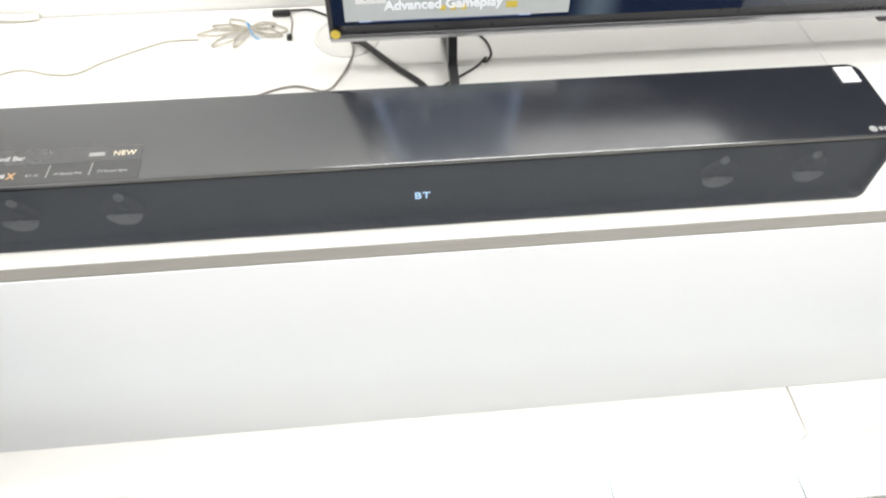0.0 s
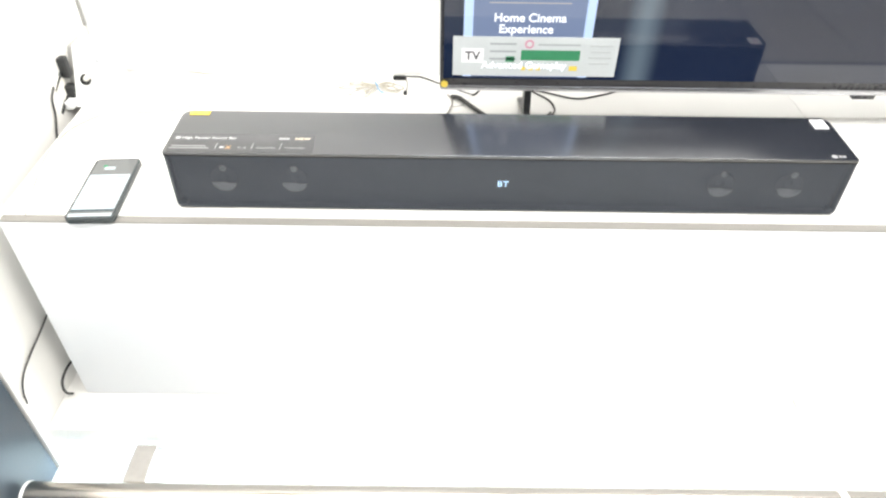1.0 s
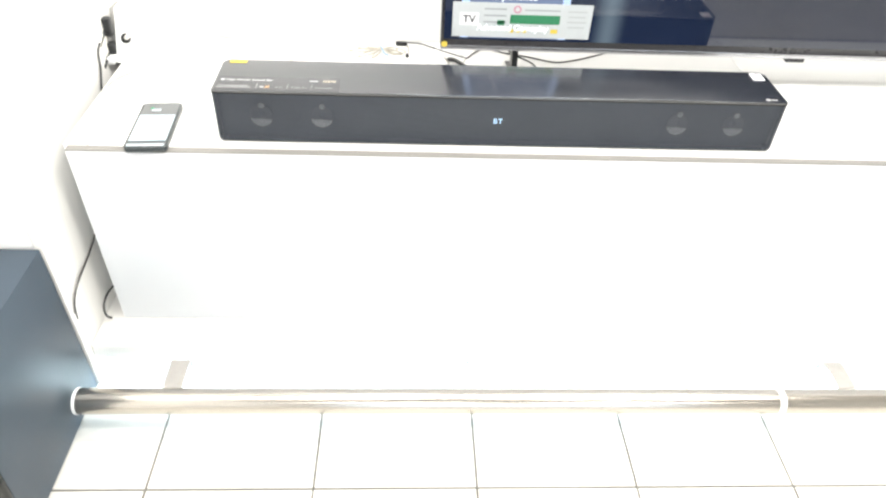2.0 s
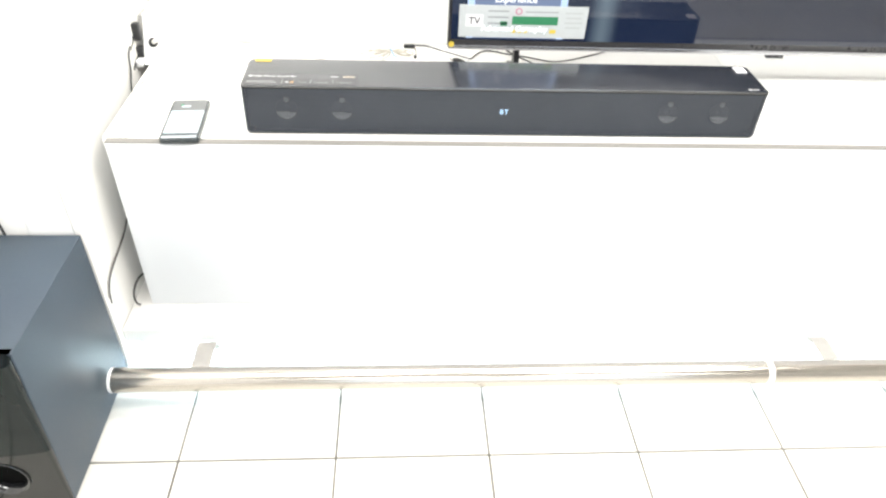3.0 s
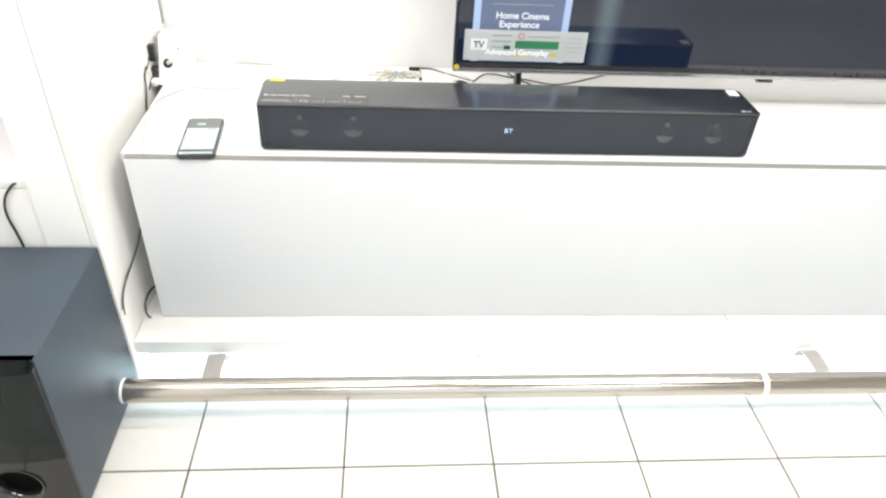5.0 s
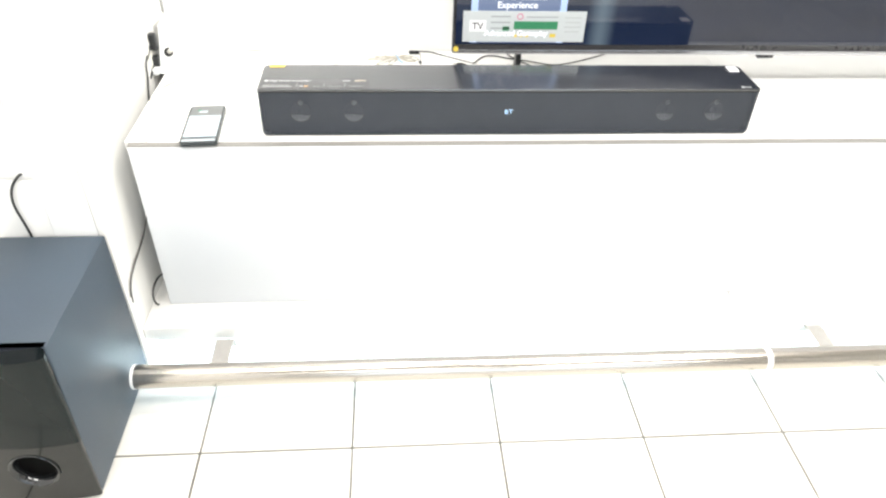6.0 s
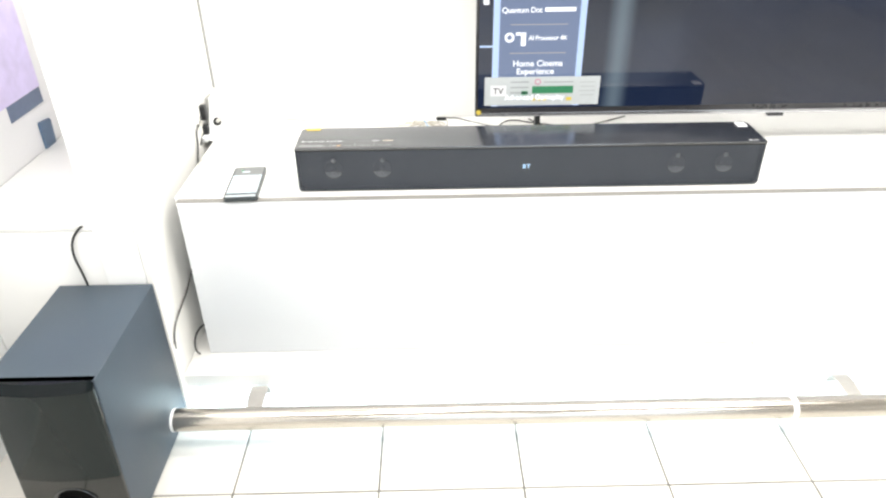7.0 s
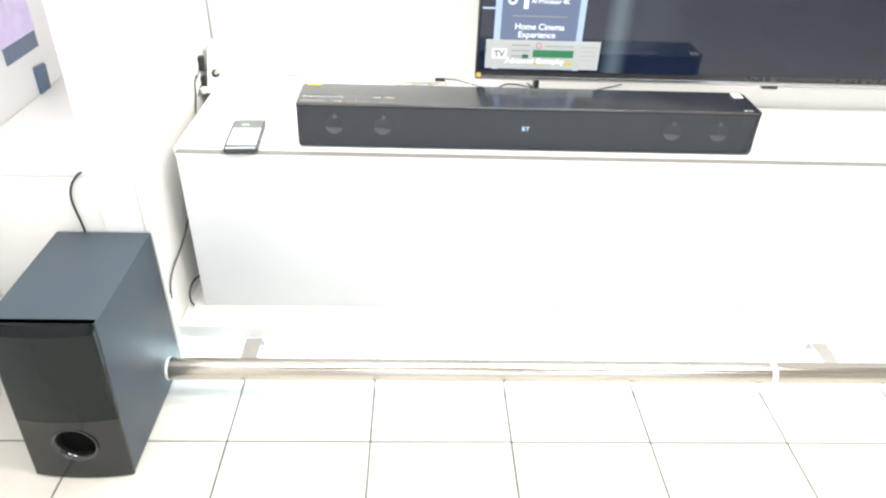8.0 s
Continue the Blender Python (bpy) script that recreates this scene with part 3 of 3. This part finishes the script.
    lettering("caption", "AI Processor 4K", 0.0138, at(0.7405, 0.7385), SCREENTEXT, listing, 0.92, bold=0.014)
    lettering("caption", "Quantum Dot", 0.0158, at(0.6800, 0.7975), SCREENTEXT, listing, 0.95, bold=0.014)
    part("text_line", bm_box(0.7730, 0.8400, f - 0.0008, f - 0.0004, 0.7990, 0.8075), SCREENTEXT, listing, smooth=False)
    part("text_line", bm_box(0.640, 0.652, f - 0.0005, f, 0.815, 0.832), SCREENTEXT, listing, smooth=False)
    part("streak", bm_box(0.6335, 0.672, f - 0.0005, f, 0.7235, 0.7275), SCREENEDGE, listing, "pale streak of light", smooth=False)
    # energy label stuck over the picture
    DX, DZ = 0.0045, -0.0070
    card = part("energy_label", bm_box(0.6415 + DX, 0.904 + DX, f - 0.0022, f - 0.0012, 0.5975 + DZ, 0.6635 + DZ), CLEARLABEL, tv, "grey see-through energy label", smooth=False)
    g = f - 0.0022
    ink = lambda n, x0, x1, z0, z1, m: part(n, bm_box(x0 + DX, x1 + DX, g - 0.0004, g, z0 + DZ, z1 + DZ), m, card, smooth=False)
    ink("badge", 0.6555, 0.6905, 0.6200, 0.6440, STICKER)
    lettering("caption", "TV", 0.0200, Matrix.Translation((0.6605 + DX, g - 0.0005, 0.6250 + DZ)) @ Matrix.Rotation(radians(90), 4, "X"), BLACK, card)
    for k in range(3):
        ink("text_line", 0.700, 0.742, 0.6505 - 0.0125 * k, 0.6535 - 0.0125 * k, GREYINK)
    ink("green_band", 0.7500, 0.8440, 0.6250, 0.6420, GREEN)
    part("round_mark", bm_lathe([(0.0072, 0), (0.0072, 0.0004), (0.0045, 0.0004), (0.0045, 0)], Matrix.Translation((0.7620 + DX, g, 0.6520 + DZ)) @ Matrix.Rotation(radians(90), 4, "X"), 20), PINKINK, card)
    ink("text_line", 0.7760, 0.8430, 0.6500, 0.6525, GREYINK)
    ink("green_mark", 0.7260, 0.7400, 0.6220, 0.6310, GREEN)
    for k in range(3):
        ink("star", 0.752 + 0.012 * k, 0.7585 + 0.012 * k, 0.6075, 0.6135, YELLOW)
    ink("yellow_block", 0.829, 0.842, 0.6075, 0.6155, YELLOW)
    for k in range(4):
        ink("text_line", 0.858 + 0.002 * (k % 2), 0.894 - 0.002 * (k % 2), 0.6490 - 0.0100 * k, 0.6515 - 0.0100 * k, LABELLINE)
    lettering("caption", "Advanced Gameplay", 0.0165, Matrix.Translation((0.6880 + DX, g - 0.0006, 0.6110 + DZ)) @ Matrix.Rotation(radians(90), 4, "X"), SCREENTEXT, card, bold=0.014)


television()


# ---- subwoofer ----
def subwoofer():
    X0, X1, Y1, H = -0.231, -0.0445, -0.100, 0.358
    sub = thing("subwoofer", "dark grey boxy subwoofer with a gloss black curved front", "subwoofer")
    joint = lambda z: -0.386 - 0.021 * (1 - z / H)
    face = lambda z: -0.403 - 0.011 * (1 - z / H)
    bm = bm_box(X0, X1, -0.39, Y1, 0.006, H)
    for v in bm.verts:
        if v.co.y < -0.3:
            v.co.y = joint(v.co.z)
    bmesh.ops.bevel(bm, geom=bm.edges[:], offset=0.0014, segments=2, profile=0.5, affect="EDGES")
    part("cabinet_box", bm, SUBWOOD, sub, "dark grey vinyl-covered box")
    for x in (X0 + 0.02, X1 - 0.02):
        for y in (-0.365, Y1 - 0.03):
            part("rubber_foot", bm_cyl(0.012, 0.006, Matrix.Translation((x, y, 0.003)), 16), BLACK, sub)

    def bowed(z0, z1, mat, name, hole=None, label="", rows=15, crown=0.0):
        """A front piece that bows forward, leans back towards the top and turns round soft corners into its sides."""
        bm = bmesh.new()

        def outline(z):
            lift = z / H
            r = 0.004 + 0.007 * lift
            back = crown * max(0.0, (z - z0) / (z1 - z0)) ** 1.0
            xa, xb, y = X0 + 0.003 * lift ** 2, X1 - 0.003 * lift ** 2, face(z) + back
            pts = [(xa, joint(z) - 0.0006)]
            pts += [(xa + r - r * math.cos(a), y + r - r * math.sin(a)) for a in (radians(90 * k / 5) for k in range(5))]
            n = 22
            for k in range(n + 1):
                u = -1 + 2 * k / n
                pts.append(((xa + xb) / 2 + u * ((xb - xa) / 2 - r), y - 0.008 * (1 - u * u)))
            pts += [(xb - r + r * math.sin(a), y + r - r * math.cos(a)) for a in (radians(90 * k / 5) for k in range(1, 6))]
            pts.append((xb, joint(z) - 0.0006))
            return pts

        zs = [z0 + (z1 - z0) * k / (rows - 1) for k in range(rows)]
        grid = [[bm.verts.new((x, y, z)) for x, y in outline(z)] for z in zs]
        for lo, hi in zip(grid, grid[1:]):
            for k in range(len(lo) - 1):
                c = (lo[k].co + hi[k + 1].co) / 2
                if hole and (c.x - hole[0]) ** 2 + (c.z - hole[1]) ** 2 < hole[2] ** 2:
                    continue
                bm.faces.new((lo[k], lo[k + 1], hi[k + 1], hi[k]))
        bm.faces.new(grid[0][::-1])
        bm.faces.new(grid[-1])
        bmesh.ops.delete(bm, geom=[v for v in bm.verts if not v.link_faces], context="VERTS")
        return part(name, bm, mat, sub, label)

    px, pz, pr = -0.1325, 0.0915, 0.0370
    # Front split in two, where the bright floor's reflection ends.
    bowed(0.004, 0.1505, SUBGLOSS, "lower_front", (px, pz, pr + 0.003), "gloss black lower front", 24)
    bowed(0.1510, H - 0.0125, SUBDIM, "upper_front", None, "upper front, darkened for its dimmer reflection")
    bowed(H - 0.0120, H + 0.0003, SUBTRIM, "top_trim", None, "gloss black top trim", 8, 0.0160)
    tilt = math.atan(0.011 / H)
    m = Matrix.Translation((px, face(pz) - 0.0082, pz)) @ Matrix.Rotation(radians(90) - tilt, 4, "X")
    ring = part("port_ring", bm_lathe([(pr + 0.0050, -0.004), (pr + 0.0046, 0.0006), (pr + 0.0030, 0.0016), (pr + 0.0005, 0.0004), (pr - 0.0020, -0.003), (pr - 0.0040, -0.008), (pr - 0.0055, -0.0150)], m, 48), PORTGLOSS, sub, "gloss black flared port ring")
    # Shallow disc closing the port; the darkness of depth is its colour.
    part("port_dark_disc", bm_lathe([(pr - 0.0054, -0.0138), (pr - 0.0058, -0.0146), (0.0005, -0.0148)], m, 32), PORT, ring)


subwoofer()


# ---- kick rail ----
def kick_rail(name, x0, x1, straps, cap_left, cap_right, z=0.070, mats=()):
    rail = thing(name, "round stainless steel kick rail on curved straps", "rail", "kick rails")
    Y, R = -0.190, 0.0245
    along = Matrix.Rotation(radians(90), 4, "Y")
    part("pipe", bm_lathe([(R - 0.002, x0 + 0.001), (R, x0), (R, x1), (R - 0.002, x1 - 0.001)], Matrix.Translation((0, Y, z)) @ along, 40), STEEL, rail, "polished steel pipe")
    if cap_left:
        part("end_ring", bm_lathe([(0.0002, x0 - 0.005), (R - 0.002, x0 - 0.005), (R + 0.0006, x0 - 0.004), (R + 0.0006, x0 + 0.001), (R - 0.001, x0 + 0.002)], Matrix.Translation((0, Y, z)) @ along, 32), PLASTIC, rail, "white plastic end ring")
    if cap_right:
        part("joint_ring", bm_lathe([(R - 0.001, x1 - 0.001), (R + 0.0008, x1), (R + 0.0008, x1 + 0.0115), (R - 0.001, x1 + 0.0125)], Matrix.Translation((0, Y, z)) @ along, 32), PLASTIC, rail, "white plastic joint ring")
    for x, mat in zip(straps, mats):
        path = smooth_points([(x, -0.0835, 0.046), (x, -0.0865, 0.062), (x, -0.0945, 0.0745), (x, -0.108, 0.078), (x, -0.130, 0.0785), (x, -0.160, 0.078), (x, -0.1685, 0.073)], 5)
        outline = [(p.y, p.z) for p in path]
        back = []
        for i, p in enumerate(path):
            d = (path[min(i + 1, len(path) - 1)] - path[max(i - 1, 0)]).normalized()
            back.append((p.y - d.z * 0.003, p.z + d.y * 0.003))
        part("strap", bm_prism(outline + back[::-1], x, x + 0.0370), mat, rail, "flat metal strap")


# Second strap takes the lit copy, as strong light washes it out.
kick_rail("kick_rail", -0.030, 1.2785, (0.1125, 1.0785), True, True, mats=(STRAP, STRAPLIT))
kick_rail("kick_rail", 1.2905, 3.0, (1.4165, 2.40), False, False, mats=(STRAP, STRAP))


# ---- smartphone ----
def smartphone():
    ph = thing("smartphone", "black smartphone lying screen-up on the cabinet edge", "phone", at=pose(0.1275, 0.068, TOP, 0, 0, 3.6))
    W, L = 0.0345, 0.0765
    bm = bm_box(-W, W, -L, L, 0.0005, 0.009, 0.0)
    bmesh.ops.bevel(bm, geom=[e for e in bm.edges if abs(e.verts[0].co.z - e.verts[1].co.z) > 0.004], offset=0.009, segments=6, profile=0.5, affect="EDGES")
    bmesh.ops.bevel(bm, geom=[e for e in bm.edges if all(abs(v.co.z - 0.009) < 1e-5 for v in e.verts)], offset=0.0015, segments=2, profile=0.5, affect="EDGES")
    part("case", bm, PHONECASE, ph, "black rounded case")
    scr = part("screen", bm_box(-W + 0.004, W - 0.004, -L + 0.005, L - 0.004, 0.0085, 0.0092), PHONEGREY, ph, "lit screen", smooth=False)
    s = lambda n, x0, x1, y0, y1, m: part(n, bm_box(x0, x1, y0, y1, 0.0092, 0.0094), m, scr, smooth=False)
    s("page", -W + 0.0045, W - 0.0045, -L + 0.022, L - 0.045, PHONEWHITE)
    s("player_strip", -W + 0.0045, W - 0.0045, -L + 0.0165, L - 0.1312, PHONEBLUE)
    s("key_bar", -W + 0.0045, W - 0.0045, -L + 0.0055, L - 0.1410, PHONEWHITE)
    s("clock_bar", -0.014, 0.002, L - 0.031, L - 0.024, PHONEWHITE)
    s("text_line", 0.010, 0.025, L - 0.0515, L - 0.0488, SLATE)
    part("cover_art", bm_cyl(0.0035, 0.0003, Matrix.Translation((-0.014, L - 0.0215, 0.0093)), 20), GREEN, scr)


smartphone()


# ---- socket box with its plugs ----
def socket_box():
    box = thing("socket_box", "white power socket box with black plugs and a cable hole", "socket box")
    X = -0.0160
    part("housing", bm_prism([(0.318, 0.4935), (0.366, 0.581), (0.372, 0.585), (0.410, 0.585), (0.418, 0.580), (0.418, 0.4935)], X, 0.0420), PLASTIC, box, "white plastic housing with a sloping front", smooth=False)
    # Grey filler for the shaded gap between housing and partition.
    part("gap_shade", bm_prism([(0.330, 0.4950), (0.378, 0.5790), (0.416, 0.5790), (0.416, 0.4950)], -0.0290, X - 0.0005), SHADEGREY, box, "grey strip standing for the shaded gap beside the box", smooth=False)
    m = Matrix.Translation((0.0035, 0.3410, 0.5345)) @ Matrix.Rotation(radians(90) - math.atan(0.048 / 0.0875), 4, "X")
    part("cable_hole", bm_lathe([(0.0100, -0.001), (0.0100, 0.0010), (0.0085, 0.0014), (0.0078, 0.0006), (0.0003, 0.0004)], m, 28), BLACK, box, "round black cable hole")
    m = Matrix.Translation((0.026, 0.3560, 0.5622)) @ Matrix.Rotation(radians(90) - math.atan(0.048 / 0.0875), 4, "X")
    part("screw", bm_cyl(0.003, 0.001, m, 12), GREYINK, box)
    for z0, z1, y in ((0.541, 0.578, 0.343), (0.500, 0.530, 0.337)):
        plug = part("plug", bm_box(-0.0320, -0.0170, y - 0.014, y + 0.004, z0, z1, 0.004, 3), BLACK, box, "black power plug")
        part("collar", bm_tube([(-0.030, y - 0.011, z0 + 0.012), (-0.031, y - 0.028, z0 + 0.004), (-0.0325, y - 0.044, z0 - 0.006)], 0.0032), BLACK, plug)
    part("white_adapter", bm_box(-0.0310, -0.0160, 0.306, 0.334, 0.4935, 0.5080, 0.003), PLASTIC, box, "small white adapter")


socket_box()
# Pale sheet laid where light falls on the otherwise shaded partition.
lit_area = thing("lit_patch", "pale sheet standing for a lit patch on the partition", "tag")
bm = bm_prism([(0.296, 0.540), (0.320, 0.551), (0.332, 0.540), (0.332, 0.500), (0.322, 0.492)], 0.0002, 0.0018)
for v in bm.verts:
    v.co.x += on_partition(v.co.y)
part("lit_patch_sheet", bm, PALE, lit_area, smooth=False)


# ---- loose cables ----
def cable(label, pts, r, mat, name="cable", steps=6):
    ob = part(name, bm_tube(pts, r, 8, steps), mat)
    return tagged(ob, label, "cable")


Z = TOP + 0.003
beside = lambda off, pts: [(on_partition(y, off), y, z) for y, z in pts]
cable("black cable hanging from the socket beside the partition", beside(0.0042, [(0.292, 0.546), (0.275, 0.532), (0.267, 0.505), (0.249, 0.474), (0.240, 0.445)]), 0.0019, CABLE)
cable("dark cable hanging in the gap beside the cabinet", beside(0.0060, [(0.110, 0.300), (0.066, 0.272), (0.036, 0.257), (0.001, 0.247), (-0.035, 0.239), (-0.066, 0.228), (-0.084, 0.208), (-0.090, 0.182)]), 0.0014, CABLE)
cable("grey thin cable hanging in the gap beside the cabinet", beside(0.0025, [(0.110, 0.300), (0.060, 0.262), (0.030, 0.250), (-0.005, 0.242), (-0.042, 0.235), (-0.072, 0.218), (-0.086, 0.192)]), 0.0013, GREYCABLE)
cable("short black cable loop coming out beside the cabinet", beside(0.0150, [(0.090, 0.118), (0.060, 0.134), (0.030, 0.147), (0.004, 0.150), (-0.014, 0.143), (-0.020, 0.128), (-0.016, 0.112), (-0.006, 0.0985)]), 0.0022, CABLE)
cable("thin white wire trailing over the cabinet top", [(0.034, 0.010, Z - 0.001), (0.024, 0.045, Z - 0.001), (0.014, 0.085, Z - 0.001), (-0.002, 0.160, Z - 0.001), (0.002, 0.234, Z - 0.001), (0.030, 0.280, Z - 0.001), (0.058, 0.306, Z - 0.001), (0.100, 0.300, Z - 0.001), (0.148, 0.304, Z - 0.001), (0.215, 0.337, Z - 0.001), (0.260, 0.325, Z - 0.001), (0.293, 0.324, Z - 0.001), (0.323, 0.346, Z - 0.001), (0.387, 0.381, Z - 0.001), (0.408, 0.386, Z - 0.001), (0.440, 0.386, Z - 0.001)], 0.0011, IVORY)
cable("pale flexible conduit arching from the socket box", [(0.0045, 0.3420, 0.5355), (0.012, 0.330, 0.543), (0.030, 0.326, 0.556), (0.052, 0.342, 0.558), (0.085, 0.385, 0.545), (0.112, 0.425, 0.526), (0.140, 0.446, 0.508), (0.185, 0.451, 0.4985), (0.215, 0.453, 0.4982)], 0.0048, PALE)

bundle = thing("cable_bundle", "tied bundle of ivory cable lying on the cabinet", "cable")
rng = random.Random(4)
KNOT = (0.507, 0.398)
for ex, ey, w in ((0.441, 0.396, 0.010), (0.458, 0.414, 0.008), (0.480, 0.427, 0.010), (0.462, 0.370, 0.009), (0.490, 0.366, 0.006), (0.540, 0.412, 0.007), (0.556, 0.396, 0.009), (0.549, 0.386, 0.006)):
    dx, dy = ex - KNOT[0], ey - KNOT[1]
    n = math.hypot(dx, dy)
    ux, uy = -dy / n * w, dx / n * w
    h = Z + 0.002 * rng.random()
    part("loop", bm_tube([(KNOT[0], KNOT[1], h + 0.004), (KNOT[0] + 0.55 * dx + ux, KNOT[1] + 0.55 * dy + uy, h + 0.003), (ex + 0.3 * ux, ey + 0.3 * uy, h), (ex - 0.3 * ux, ey - 0.3 * uy, Z), (KNOT[0] + 0.55 * dx - ux, KNOT[1] + 0.55 * dy - uy, Z + 0.001), (KNOT[0] + 0.001, KNOT[1] - 0.001, h + 0.006)], 0.0012, 6, 6), IVORY, bundle)
part("tie", bm_tube([(0.508, 0.410, Z), (0.505, 0.404, Z + 0.010), (0.508, 0.394, Z + 0.010), (0.514, 0.386, Z), (0.522, 0.380, Z - 0.001)], 0.0010, 6), BLUETIE, bundle, "blue cable tie")

lead = thing("power_lead", "black cable with a small plug behind the soundbar", "cable")
part("plug", bm_box(0.536, 0.562, 0.432, 0.442, TOP, TOP + 0.008, 0.003), BLACK, lead, "black moulded plug")
part("lead", bm_tube([(0.556, 0.438, TOP + 0.006), (0.572, 0.444, Z), (0.592, 0.443, Z - 0.001), (0.631, 0.414, Z - 0.001), (0.670, 0.387, Z - 0.001), (0.688, 0.378, Z - 0.001), (0.701, 0.399, Z - 0.001), (0.721, 0.421, Z - 0.001), (0.748, 0.420, Z - 0.001), (0.767, 0.409, Z - 0.001), (0.820, 0.390, Z - 0.001), (0.872, 0.368, Z - 0.001), (0.914, 0.378, Z - 0.001), (0.962, 0.402, Z - 0.001), (1.026, 0.440, Z - 0.001)], 0.0015), CABLE, lead)
part("tail", bm_tube([(0.560, 0.437, Z), (0.564, 0.420, Z - 0.001), (0.564, 0.395, Z - 0.001), (0.562, 0.380, Z - 0.001)], 0.0012), GREYCABLE, lead)
part("tip", bm_box(0.5585, 0.5655, 0.375, 0.385, TOP, TOP + 0.006, 0.0018), BLACK, lead)
cable("thick black cable running from the grommet behind the soundbar", [(0.648, 0.366, TOP + 0.004), (0.660, 0.352, Z + 0.006), (0.680, 0.328, Z + 0.004), (0.703, 0.300, Z + 0.002), (0.735, 0.262, Z + 0.001), (0.752, 0.220, Z + 0.001), (0.76, 0.17, Z + 0.001)], 0.0040, CABLE)
cable("thin grey wire curling behind the soundbar", [(0.640, 0.376, TOP + 0.003), (0.648, 0.352, Z), (0.645, 0.325, Z), (0.630, 0.285, Z), (0.611, 0.262, Z), (0.572, 0.276, Z - 0.001), (0.529, 0.262, Z - 0.001), (0.50, 0.24, Z - 0.001)], 0.0015, GREYCABLE)
cable("thin black cable with a knot below the television", [(0.775, 0.430, Z - 0.001), (0.795, 0.395, Z - 0.001), (0.824, 0.360, Z - 0.001), (0.831, 0.327, Z - 0.001), (0.824, 0.309, Z - 0.001), (0.818, 0.304, Z + 0.001), (0.822, 0.312, Z + 0.002), (0.812, 0.301, Z), (0.798, 0.289, Z - 0.001), (0.758, 0.258, Z - 0.001), (0.735, 0.225, Z - 0.001)], 0.0016, CABLE)
cable("dark cable rising behind the subwoofer", [(-0.176, -0.0960, 0.250), (-0.177, -0.0945, 0.330), (-0.178, -0.0945, 0.357), (-0.181, -0.0950, 0.387), (-0.185, -0.0955, 0.419), (-0.183, -0.0955, 0.445), (-0.174, -0.0950, 0.467), (-0.160, -0.0930, 0.484), (-0.154, -0.0885, 0.487)], 0.0023, CABLE)

grommet = thing("desk_grommet", "round pale grey cable grommet in the cabinet top", "grommet")
part("rim", bm_lathe([(0.045, 0.0), (0.0445, 0.0022), (0.041, 0.0028), (0.0395, 0.0015), (0.0002, 0.0013)], Matrix.Translation((0.640, 0.377, TOP)), 40), GROMMET, grommet)
part("slot", bm_box(0.646, 0.666, 0.360, 0.372, TOP + 0.0012, TOP + 0.0019, 0.0), BLACK, grommet, smooth=False)

# ---- posters on the side wall ----
poster = thing("wall_poster", "lilac advertising poster with a slate block on the wall", "poster")
part("sheet", bm_box(LEFT + 0.0005, LEFT + 0.002, -0.10, 0.343, 0.6290, 1.10), LILAC, poster, smooth=False)
part("slate_block", bm_box(LEFT + 0.0005, LEFT + 0.002, 0.194, 0.340, 0.5920, 0.6285), SLATE, poster, "slate blue block", smooth=False)
holder = thing("tag_holder", "small blue-grey plastic tag holder on the cabinet", "tag holder")
part("holder_body", bm_prism([(0.288, TOP), (0.334, TOP), (0.339, 0.546), (0.336, 0.552), (0.292, 0.557), (0.288, 0.553)], LEFT + 0.0005, LEFT + 0.006), BLUEBOX, holder)

# ---- floor tiles ----
tile_mesh = mesh_of("tile", bm_box(-0.1446, 0.1446, -0.1446, 0.1446, -0.012, 0.0, 0.0012, 1), TILE)
for i in range(-2, 13):
    for k in range(-13, 3):
        cx, cy = 0.1115 + 0.2930 * (i + 0.5), -0.3280 + 0.2930 * (k + 0.5)
        if LEFT - 0.2 < cx < RIGHT + 0.1 and FRONT - 0.1 < cy < BACK:
            t = new("tile", tile_mesh)
            t.matrix_world = pose(cx, cy, 0.0004 * math.sin(i * 2.3 + k * 1.7) * 0.5, 0, 0, 0.1 * math.sin(3.1 * i + k))
            t.parent = floor
